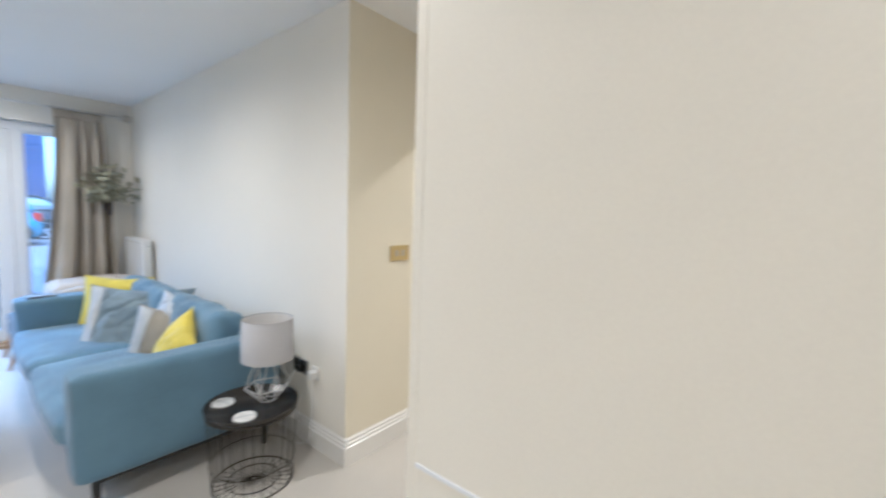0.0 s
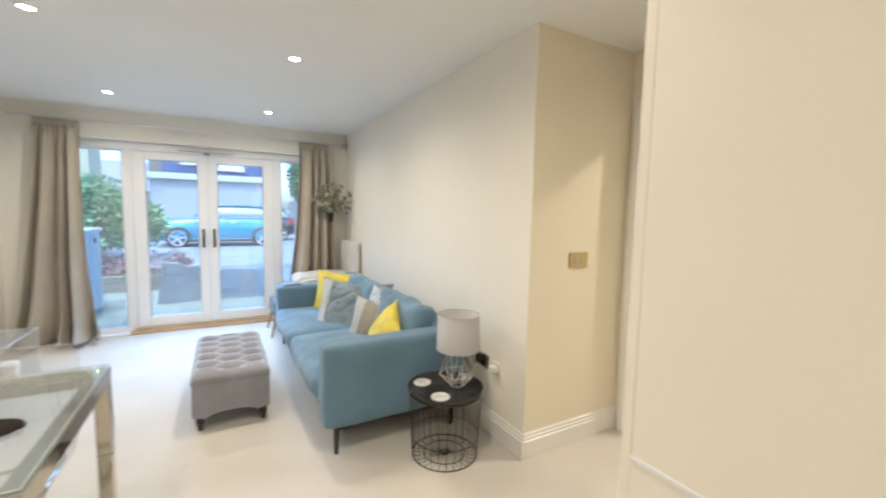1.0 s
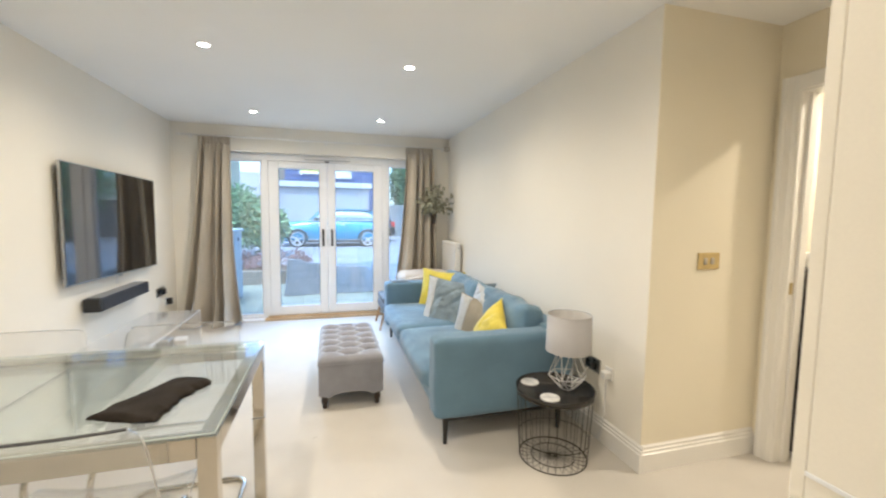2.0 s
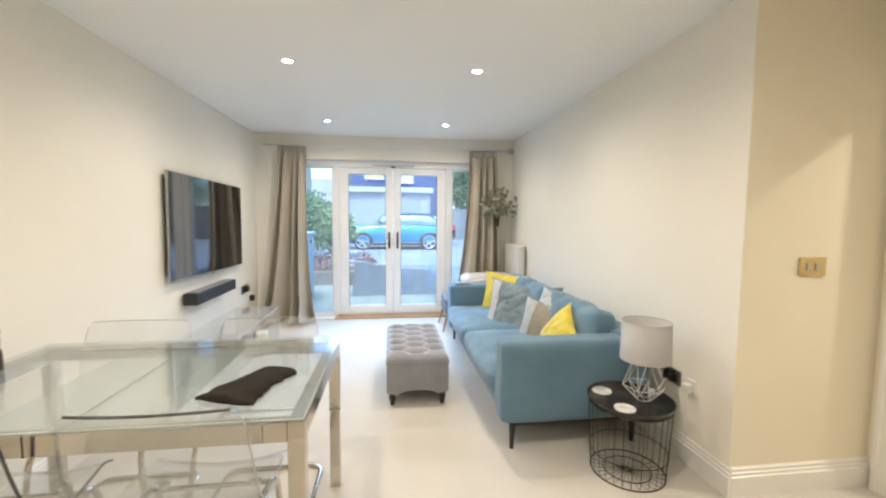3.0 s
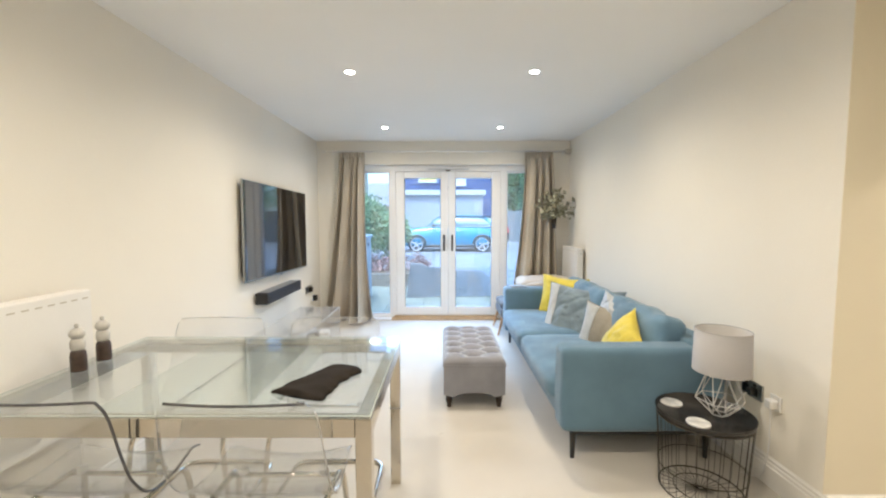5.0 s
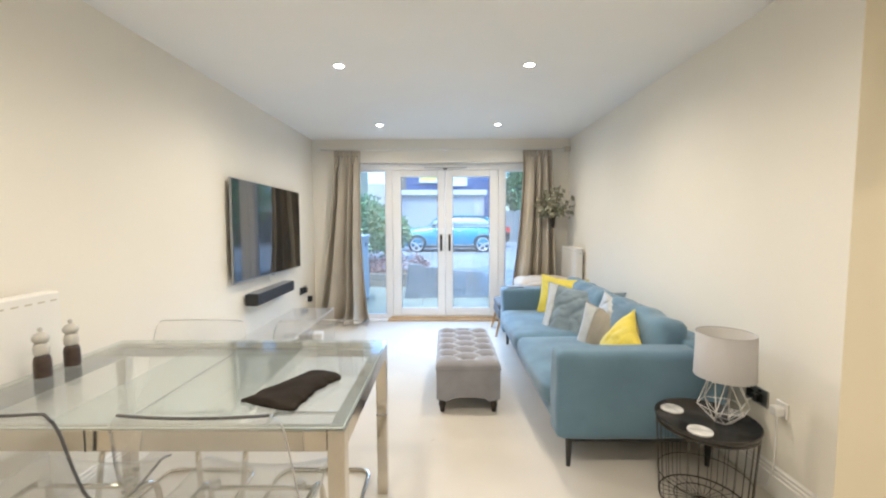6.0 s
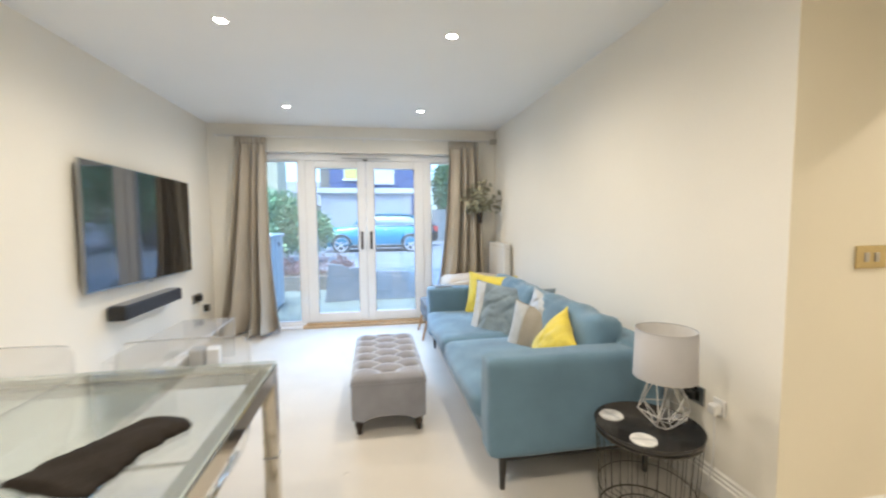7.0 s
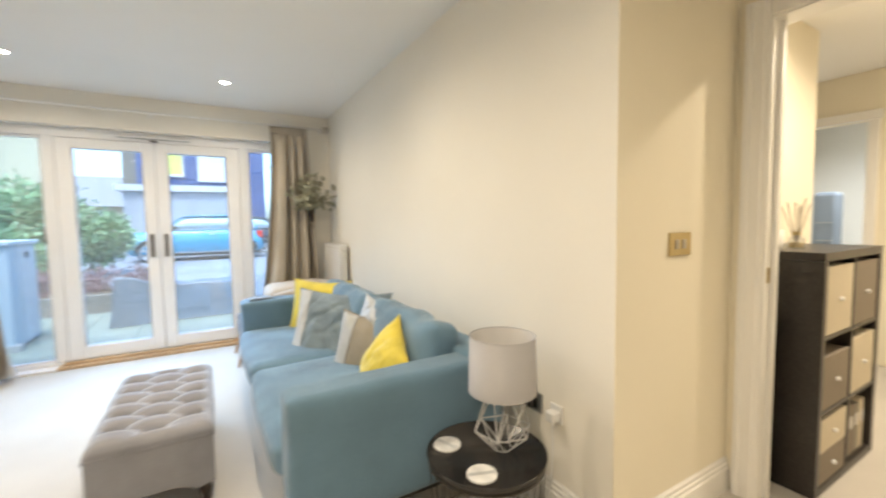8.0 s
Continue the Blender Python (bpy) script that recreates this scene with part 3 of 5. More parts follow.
sofa = thing("sofa", "teal blue fabric two-seat sofa on slim black legs against the wall", "sofa")
SX0, SX1, SY0, SY1 = 0.403, 1.335, 2.43, 4.70
part("base", box(SX0 + 0.03, SX1 - 0.02, SY0 + 0.03, SY1 - 0.03, 0.165, 0.30, 0.015), SOFA, sofa)
part("back_frame", puff(SX1 - 0.20, SX1, SY0 + 0.02, SY1 - 0.02, 0.165, 0.665, (0.0, 0.0, 0.0), 1, 0.04, 12), SOFA, sofa, smooth=True)
part("arm", puff(SX0, SX1 - 0.03, SY0, SY0 + 0.17, 0.16, 0.642, (0.0, 0.004, 0.004), 2, 0.036, 22), SOFA, sofa, smooth=True)
part("arm", puff(SX0, SX1 - 0.03, SY1 - 0.20, SY1, 0.16, 0.63, (0.0, 0.004, 0.004), 3, 0.03, 18), SOFA, sofa, smooth=True)
mid = (SY0 + 0.17 + SY1 - 0.20) / 2
for i, (a, c) in enumerate(((SY0 + 0.172, mid - 0.003), (mid + 0.003, SY1 - 0.202))):
    part("seat_cushion", puff(SX0 - 0.022, SX1 - 0.20, a, c, 0.27, 0.415, (0.02, 0.004, 0.03), 4 + i, 0.05), SOFA2, sofa, smooth=True)
    bm = puff(-0.08, 0.08, a, c, -0.02, 0.37, (0.03, 0.0, 0.012), 8 + i, 0.05)
    bmesh.ops.transform(bm, matrix=pose(SX1 - 0.275, 0, 0.395, 0, 11, 0), verts=bm.verts)
    for v in bm.verts:
        k = max(0.0, v.co.z - 0.55) / 0.25
        v.co.z += k * (0.016 * noise.noise(Vector((v.co.y * 7, 1, i))) - 0.02 * max(0.0, 1 - 6 * abs(noise.noise(Vector((v.co.y * 4.2, v.co.z * 3, 9 + i))))))
        v.co.x += 0.014 * noise.noise(Vector((v.co.y * 6, v.co.z * 7, 3 + i)))
    part("back_cushion", bm, SOFA2, sofa, smooth=True)
for lx in (SX0 + 0.075, SX1 - 0.10):
    for ly in (SY0 + 0.04, SY1 - 0.05):
        part("leg", tube([(lx, ly, 0.0), (lx + 0.004, ly + 0.003, 0.17)], 0.012, 10, r2=0.021), DARKLEG, sofa, "slim black metal leg")
part("rail", box(SX0 + 0.06, SX1 - 0.06, SY0 + 0.03, SY0 + 0.055, 0.14, 0.163, 0.003), DARKLEG, sofa, "black metal under-rail")
part("rail", box(SX0 + 0.065, SX0 + 0.09, SY0 + 0.06, SY1 - 0.06, 0.14, 0.163, 0.003), DARKLEG, sofa, "black metal under-rail")


def cushion(name, size, thick, m, front, label, seed, band=None, creased=1.0, wide=0.17):
    c = thing(name, label, "cushion", "scatter cushions on the sofa", m)

    def side(sgn):
        def fn(u, v):
            a, b_ = 2 * u - 1, 2 * v - 1
            f = max(0.0, (1 - a * a)) ** 0.5 * max(0.0, (1 - b_ * b_)) ** 0.5
            pinch = 1 - 0.12 * (1 - abs(b_) ** 2) * abs(a) ** 2
            pinch2 = 1 - 0.12 * (1 - abs(a) ** 2) * abs(b_) ** 2
            nz = noise.noise(Vector((a * 2.2 + seed, b_ * 2.2, sgn))) + 0.6 * noise.noise(Vector((a * 5 + seed, b_ * 3, sgn))) - creased * 0.75 * max(0.0, 1 - 7 * abs(noise.noise(Vector((a * 1.6 + 3 * seed, b_ * 1.6, sgn))))) - creased * 0.5 * max(0.0, 1 - 9 * abs(noise.noise(Vector((a * 2.6 - 2 * seed, b_ * 2.6, sgn + 5)))))
            return (a * size / 2 * pinch, b_ * size / 2 * pinch2, sgn * (thick / 2) * f * (1 + (0.10 + 0.16 * creased) * nz))
        return fn

    bm = grid(side(1), 48, 48)
    grid(side(-1), 48, 48, bm=bm)
    bmesh.ops.remove_doubles(bm, verts=bm.verts, dist=0.0008)
    part("cover", bm, front, c, smooth=True)
    edge = []
    for k in range(4):
        for i in range(12):
            t = i / 12
            u, v = ((t, 0), (1, t), (1 - t, 1), (0, 1 - t))[k]
            edge.append(side(1)(u, v))
    part("piping", tube(edge, 0.004, 5, True), front, c, smooth=True)
    if band:
        bm = bmesh.new()
        grid(lambda u, v: (lambda p: (p[0], p[1], p[2] + 0.003))(side(1)(0.02 + wide * u, 0.01 + 0.98 * v)), 10, 26, bm=bm)
        thicken(part("band", bm, band, c, "pale satin border band", True), 0.003)
    return c


def leaning(x, y, z, yaw, lean, spin=0):
    """A pose for a cushion whose face looks along -x, then turned."""
    return pose(x, y, z) @ pose(0, 0, 0, 0, 0, yaw) @ pose(0, 0, 0, 0, -90 + lean, 0) @ pose(0, 0, 0, 0, 0, spin)


cushion("cushion", 0.49, 0.14, leaning(0.935, 4.27, 0.55, 50, 16, -2), YELLOW, "mustard yellow velvet cushion leaning in the sofa corner", 1, None, 0.35)
cushion("cushion", 0.66, 0.18, leaning(0.925, 3.72, 0.475, 58, 31, -94), SLATE, "slate blue velvet cushion with a pale silver border", 2, SILVER, 1.0, 0.13)
cushion("cushion", 0.42, 0.12, leaning(1.02, 3.27, 0.565, 14, 18, -8), SILVER, "silver grey satin cushion against the sofa back", 3)
cushion("cushion", 0.47, 0.15, leaning(0.975, 3.24, 0.465, 42, 18, -97), TAUPEC, "taupe linen cushion with a pale silver border", 4, SILVER, 0.15, 0.24)
cushion("cushion", 0.36, 0.15, leaning(0.905, 2.855, 0.555, -4, 30.6, 64), YELLOW, "small mustard yellow velvet cushion on the sofa seat", 5, None, 0.3)
tablet = thing("tablet", "slim silver tablet lying on the sofa arm", "tablet", at=pose(0.55, 4.60, 0.637, 0, 0, 3))
part("case", box(-0.085, 0.085, -0.06, 0.06, 0, 0.008, 0.004), GREYGLOSS, tablet)
part("screen", box(-0.078, 0.078, -0.053, 0.053, 0.008, 0.0092), GREYGLOSS, tablet)

# ---- ottoman ----
ott = thing("ottoman", "grey velvet button-tufted ottoman bench on turned dark feet", "ottoman")
QX0, QX1, QY0, QY1, QZ = -0.256, 0.186, 3.06, 3.96, 0.318
arch = [(QX0, 0.105), (QX0 + 0.075, 0.088), (QX0 + 0.10, 0.105), (QX0 + 0.16, 0.118), (QX1 - 0.16, 0.118), (QX1 - 0.10, 0.105), (QX1 - 0.075, 0.088), (QX1, 0.105), (QX1, QZ), (QX0, QZ)]
bm = prism(arch, "y", QY0, QY1)
part("body", bm, OTTO, ott)


def tuft(u, v):
    """Deep-buttoned top: soft egg-crate pillows, a dimple at each button and a rolled rim."""
    a, c = 2 * math.pi * ((u - 1 / 6) * 1.5 + v * 6), 2 * math.pi * ((u - 1 / 6) * 1.5 - v * 6)
    well = 0.5 * (math.cos(a) + math.cos(c))
    eu, ev = min(u, 1 - u) * (QX1 - QX0), min(v, 1 - v) * (QY1 - QY0)
    roll = (1 - max(0.0, 1 - eu / 0.045) ** 2) ** 0.5 * (1 - max(0.0, 1 - ev / 0.045) ** 2) ** 0.5
    inside = min(1.0, max(0.0, eu - 0.012) / 0.05) * min(1.0, max(0.0, ev - 0.02) / 0.06)
    pillow = (abs(math.sin(a / 2) * math.sin(c / 2)) + 0.004) ** 0.7
    dip = 0.016 * (0.5 + 0.5 * well) ** 1.6 + 0.022 * (1 - pillow) + 0.040 * max(0.0, well) ** 3 - 0.010
    bulge = 0.010 * math.sin(math.pi * roll) * (1 if roll < 1 else 0)
    x, y = QX0 + (QX1 - QX0) * u, QY0 + (QY1 - QY0) * v
    x += (bulge if u > 0.5 else -bulge) * (eu < 0.045)
    y += (bulge if v > 0.5 else -bulge) * (ev < 0.045)
    z = QZ - 0.014 + 0.074 * roll - dip * inside + 0.004 * noise.noise(Vector((x * 9, y * 9, 3)))
    return (x, y, z)


bm = grid(tuft, 96, 180)
part("tufted_top", bm, OTTO, ott, smooth=True)
part("piping", tube([(QX0 - 0.002, QY0 - 0.002, QZ), (QX1 + 0.002, QY0 - 0.002, QZ), (QX1 + 0.002, QY1 + 0.002, QZ), (QX0 - 0.002, QY1 + 0.002, QZ)], 0.006, 6, True), OTTO, ott)
button = None
for i in range(3):
    for j in range(1, 12):
        if (i + j) % 2 == 0:
            u, v = (2 * i + 1) / 6, j / 12
            p = tuft(u, v)
            if button is None:
                button = mesh("button", lathe([(0, 0.006), (0.007, 0.004), (0.010, 0.0), (0.009, -0.004)], 12), OTTO, True)
            ob = new("button", button)
            ob.parent = ott
            ob.location = (p[0], p[1], p[2] + 0.002)
foot = mesh("foot", lathe([(0, 0.0), (0.014, 0.0), (0.017, 0.006), (0.016, 0.02), (0.024, 0.045), (0.026, 0.062), (0.018, 0.07), (0.027, 0.078), (0.027, 0.10), (0, 0.10)], 18), WOODD, True)
for fx in (QX0 + 0.04, QX1 - 0.04):
    for fy in (QY0 + 0.045, QY1 - 0.045):
        ob = new("foot", foot)
        ob.parent, ob.location = ott, (fx, fy, 0)
part("tab", box(QX1 + 0.002, QX1 + 0.008, 3.42, 3.47, 0.27, 0.345, 0.002), OTTO, ott, "small fabric pull tab")

# ---- side table, lamp, coasters ----
TX, TY, TZ = 1.04, 2.20, 0.388
side = thing("side_table", "round black wire basket side table with a removable tray", "side table", at=pose(TX, TY, 0))
part("tray", lathe([(0, TZ - 0.006), (0.205, TZ - 0.006), (0.213, TZ + 0.018), (0.216, TZ + 0.018), (0.209, TZ - 0.01), (0, TZ - 0.01)], 56), BLACKM, side, "black lacquered round tray", True)
for r, z, w in ((0.208, TZ - 0.014, 0.0035), (0.186, 0.004, 0.0035), (0.120, 0.004, 0.0025), (0.195, 0.12, 0.002)):
    part("hoop", tube(ring(r, z, 48), w, 6, True), WIREK, side, smooth=True)
wire = mesh("wire", tube(rounded([(0.012, 0, 0.004), (0.186, 0, 0.004), (0.208, 0, TZ - 0.014)], 0.02), 0.0013, 6), WIREK, True)
for i in range(28):
    ob = new("wire", wire)
    ob.parent, ob.rotation_euler = side, (0, 0, 2 * math.pi * i / 28)
part("hub", tube(ring(0.014, 0.004, 16), 0.003, 6, True), BLACKM, side)
for cx, cy, rz in ((0.955, 2.335, 20), (0.962, 2.118, 70)):
    c = thing("coaster", "round white marble coaster on the black tray", "coaster", "coasters on the side table", pose(cx, cy, TZ - 0.006, 0, 0, rz))
    part("disc", lathe([(0, 0), (0.051, 0), (0.053, 0.003), (0.051, 0.008), (0, 0.008)], 32), COASTER, c, smooth=False)
    # The diagonal gloss on the marble, painted as a thin bright stripe.
    part("gloss_stripe", box(-0.007, 0.007, -0.046, 0.046, 0.0079, 0.0086), SILVER, c, "painted silver gloss stripe")
LX, LY, LZ = 1.125, 2.212, TZ - 0.006
lamp = thing("table_lamp", "table lamp with grey drum shade on a white geometric wire base", "lamp", at=pose(LX, LY, LZ, 0, 0, 12))
hexa = lambda r, z, off=0: [(r * math.cos(math.pi / 3 * (i + off)), r * math.sin(math.pi / 3 * (i + off)), z) for i in range(6)]
top_r, mid_r, bot_r = hexa(0.052, 0.233), hexa(0.107, 0.076, 0.5), hexa(0.037, 0.003)
for pts in (top_r, mid_r, bot_r):
    part("wire_ring", tube(pts, 0.0024, 6, True), WIRE, lamp)
for i in range(6):
    for a, c in ((top_r[i], mid_r[i]), (top_r[i], mid_r[i - 1]), (mid_r[i], bot_r[i]), (mid_r[i - 1], bot_r[i])):
        if a is top_r[i] and c is mid_r[i - 1] and i % 2:
            continue
        part("wire", tube([a, c], 0.0024, 6), WIRE, lamp)
part("stem", tube([(0, 0, 0.246), (0, 0, 0.30)], 0.010, 12), WIRE, lamp)
part("bulb_holder", lathe([(0, 0.215), (0.02, 0.215), (0.022, 0.235), (0.022, 0.27), (0.0, 0.27)], 16), GLOSSW, lamp)
part("bulb", lathe([(0, 0.35), (0.02, 0.34), (0.03, 0.32), (0.028, 0.295), (0.014, 0.27), (0.014, 0.25), (0, 0.25)], 16), PLASTICW, lamp, "unlit white bulb", True)
sh = part("shade", lathe([(0.126, 0.223), (0.121, 0.428), (0.1195, 0.428), (0.1245, 0.223), (0.126, 0.223)], 56), SHADE, lamp, "matt grey fabric drum shade", True)
part("lining", lathe([(0.1235, 0.225), (0.1185, 0.426)], 56), SHADEIN, sh, "pale inner lining", True)
part("spider", tube([(-0.122, 0, 0.30), (0.122, 0, 0.30)], 0.0014, 5), WIRE, lamp)
part("spider", tube([(0, -0.122, 0.30), (0, 0.122, 0.30)], 0.0014, 5), WIRE, lamp)
for a in (0.223, 0.428):
    part("shade_trim", tube(ring(0.1255 if a < 0.3 else 0.1205, a, 48), 0.0018, 5, True), SHADE, sh)

# ---- wall fittings by the lamp ----
so = thing("wall_socket", "brushed steel double wall socket with black inserts", "socket")
part("plate", box(XR - 0.009, XR, 2.30, 2.447, 0.40, 0.487, 0.003), STEELP, so)
for y in (2.33, 2.39):
    part("insert", box(XR - 0.012, XR - 0.008, y, y + 0.045, 0.415, 0.46, 0.001), PLASTICK, so)
    part("rocker", box(XR - 0.013, XR - 0.008, y + 0.01, y + 0.03, 0.465, 0.48, 0.001), PLASTICK, so)
pl = thing("plug_adaptor", "white plug adaptor on the wall socket plate", "plug")
part("plate", box(XR - 0.010, XR, 2.185, 2.25, 0.40, 0.475, 0.003), PLASTICW, pl)
part("body", box(XR - 0.050, XR - 0.008, 2.195, 2.24, 0.41, 0.455, 0.008), PLASTICW, pl)
part("lead", tube(rounded([(XR - 0.03, 2.217, 0.41), (XR - 0.024, 2.22, 0.2), (XR - 0.028, 2.25, 0.02), (XR - 0.08, 2.33, 0.006)], 0.06), 0.003, 6), PLASTICW, pl, "white cable")
cb = thing("lamp_cable", "white lamp cable running down behind the side table", "cable")
part("cord", tube(rounded([(XR - 0.03, 2.36, 0.43), (XR - 0.05, 2.37, 0.42), (1.30, 2.33, 0.38), (1.21, 2.25, TZ + 0.022), (1.16, 2.22, TZ + 0.005)], 0.05), 0.003, 6), PLASTICW, cb)
part("plug", box(XR - 0.038, XR - 0.012, 2.34, 2.378, 0.418, 0.456, 0.006), PLASTICK, cb, "black plug")
sw = thing("light_switch", "brass two-gang light switch plate on the return wall", "switch")
part("plate", box(1.715, 1.862, YS - 0.007, YS, 1.085, 1.175, 0.003), BRASS, sw)
for x in (1.752, 1.80):
    part("rocker", box(x, x + 0.022, YS - 0.011, YS - 0.006, 1.112, 1.148, 0.002), STEELP, sw)

# ---- television wall ----
tv = thing("television", "large flat television, switched off, mounted on the wall", "television")
part("screen", box(-1.872, -1.869, 3.518, 4.972, 0.832, 1.662, 0.001), TVGLASS, tv, "dark glossy switched-off screen")
part("bezel", box(-1.889, -1.8725, 3.51, 4.98, 0.82, 1.67, 0.004), TVEDGE, tv, "thin silver bezel")
part("housing", box(-1.918, -1.889, 3.55, 4.94, 0.87, 1.62, 0.008), TVBACK, tv)
part("wall_bracket", box(XL, -1.912, 4.0, 4.5, 1.1, 1.4), TVBACK, tv)
part("sensor", box(-1.885, -1.868, 4.235, 4.275, 0.806, 0.82, 0.003), TVEDGE, tv)
part("cable", tube([(-1.90, 4.25, 0.83), (-1.905, 4.25, 0.74)], 0.006, 6), PLASTICW, tv, "white cable")
tv.matrix_world = pose(0, 4.98, 1.245) @ pose(0, 0, 0, -0.85) @ pose(0, -4.98, -1.245)  # hangs a little out of level
bar = thing("soundbar", "long black soundbar fixed to the wall under the television", "soundbar")
part("body", box(-1.915, -1.80, 3.75, 4.585, 0.612, 0.715, 0.012), TVBACK, bar)
part("grille", box(-1.803, -1.797, 3.785, 4.56, 0.618, 0.708, 0.002), GRILLE, bar, "black cloth grille")
part("top_plate", box(-1.905, -1.808, 3.785, 4.56, 0.714, 0.718, 0.001), BARTOP, bar, "grey satin top plate")
for y in (3.95, 4.35):
    part("bracket", box(XL, -1.914, y, y + 0.05, 0.63, 0.70), TVBACK, bar)
sk = thing("wall_socket", "brushed steel wall socket with a black plug", "socket")
part("plate", box(XL, XL + 0.009, 5.08, 5.30, 0.46, 0.55, 0.003), STEELP, sk)
part("plug", box(XL + 0.008, XL + 0.05, 5.165, 5.225, 0.475, 0.535, 0.008), PLASTICK, sk, "black plug")
part("rocker", box(XL + 0.008, XL + 0.012, 5.105, 5.13, 0.50, 0.53, 0.001), PLASTICK, sk)
sk2 = thing("plug_adaptor", "small black plug adaptor low on the wall", "plug")
part("body", box(XL, XL + 0.055, 5.32, 5.38, 0.335, 0.405, 0.008), PLASTICK, sk2)
part("plate", box(XL, XL + 0.008, 5.30, 5.40, 0.325, 0.415, 0.003), PLASTICW, sk2)

# clear bench under the television
BX0, BX1, BY0, BY1, BZ = -1.885, -1.44, 3.60, 4.775, 0.38
bench = thing("television_bench", "low clear acrylic bench under the television", "bench")
part("top", box(BX0, BX1, BY0, BY1, BZ - 0.012, BZ, 0.002), ACRYL, bench)
part("side_panel", box(BX0, BX1, BY0, BY0 + 0.012, 0, BZ - 0.0125, 0.002), ACRYL, bench)
part("side_panel", box(BX0, BX1, BY1 - 0.012, BY1, 0, BZ - 0.0125, 0.002), ACRYL, bench)
part("edge_front", tube([(BX1, BY0, BZ - 0.004), (BX1, BY1, BZ - 0.004)], 0.0035, 6), WIRE, bench, "pale polished edge")
part("edge_end", tube([(BX0, BY1, BZ - 0.004), (BX1, BY1, BZ - 0.004), (BX1, BY1, 0.002)], 0.0025, 6), WIRE, bench, "pale polished edge")


def carton(name, x0, x1, y0, y1, z0, z1, m, m2, label, category, rz=0):
    cx, cy = (x0 + x1) / 2, (y0 + y1) / 2
    c = thing(name, label, category, at=pose(cx, cy, z0, 0, 0, rz))
    w, d, h = (x1 - x0) / 2, (y1 - y0) / 2, z1 - z0
    part("body", box(-w, w, -d, d, 0, h, min(0.03, h * 0.3), 4), m, c)
    part("lid", box(-w - 0.002, w + 0.002, -d - 0.002, d + 0.002, h * 0.72, h + 0.004, min(0.028, h * 0.14), 4), m2, c)
    part("slot", box(-w * 0.5, w * 0.5, -d - 0.005, -d + 0.001, h * 0.45, h * 0.5, 0.001), m, c)
    return c


carton("router", -1.60, -1.49, 4.47, 4.60, 0, 0.17, PLASTICW, PLASTICW, "white plastic router standing on the carpet", "router", 14)
carton("storage_box", -1.73, -1.62, 4.45, 4.61, 0, 0.17, GREYBOX, GREYBOX, "grey storage box on the carpet under the bench", "box", 5)
carton("game_console", -1.87, -1.75, 4.25, 4.60, 0, 0.11, BEIGEBOX, PLASTICW, "pale game console lying under the clear bench", "console", 0)
carton("game_console", -1.64, -1.46, 4.25, 4.42, 0, 0.05, PLASTICK, PLASTICK, "flat black media box lying on the carpet", "media box", 8)


# ---- radiators ----
def radiator(x_wall, sign, y0, y1, z0, z1, label):
    r = thing("radiator", label, "radiator")
    a, b_ = x_wall + sign * 0.03, x_wall + sign * 0.105
    lo, hi = min(a, b_), max(a, b_)
    front = b_
    inner, outer = sorted((front, front - sign * 0.012))
    part("panel", box(inner, outer, y0, y1, z0 + 0.01, z1 - 0.002, 0.005, 3), GLOSSW, r)
    part("core", box(lo + (0.0 if sign > 0 else 0.014), hi - (0.014 if sign > 0 else 0.0), y0 + 0.012, y1 - 0.012, z0 + 0.01, z1 - 0.014), GLOSSW, r)
    part("top_grille", box(lo + (0.0 if sign > 0 else 0.013), hi - (0.013 if sign > 0 else 0.0), y0, y1, z1 - 0.012, z1, 0.003), GLOSSW, r)
    m = int((y1 - y0) / 0.05)
    s0, s1 = sorted((front - sign * 0.002, front + sign * 0.0006))
    slot = mesh("slot", box(s0, s1, -0.014, 0.014, z1 - 0.038, z1 - 0.032), BEIGEBOX)
    for i in range(m):
        ob = new("slot", slot)
        ob.parent, ob.location = r, (0, y0 + (i + 0.5) * (y1 - y0) / m, 0)
    for y in (y0, y1):
        part("end_cap", box(lo, hi, y - 0.006, y + 0.006, z0, z1 - 0.001, 0.006, 3), GLOSSW, r)
    part("bleed_valve", tube([((lo + hi) / 2 - 0.01 * sign, y0 - 0.005, z1 - 0.06), ((lo + hi) / 2 - 0.01 * sign, y0 - 0.012, z1 - 0.06)], 0.007, 10), GREYBOX, r)
    for y in (y0 + 0.12, y1 - 0.12):
        part("wall_bracket", box(min(x_wall, a), max(x_wall, a), y, y + 0.03, z0 + 0.1, z1 - 0.1), GLOSSW, r)
    for y in (y0 + 0.04, y1 - 0.04):
        part("pipe", tube([((lo + hi) / 2, y, 0.0), ((lo + hi) / 2, y, z0 + 0.02)], 0.008, 8), GLOSSW, r)
    return r


radiator(XR, -1, 4.98, 5.56, 0.42, 1.02, "white panel radiator on the wall beside the curtain")
radiator(XL, 1, 0.75, 2.02, 0.45, 1.05, "long white panel radiator on the wall behind the dining table")

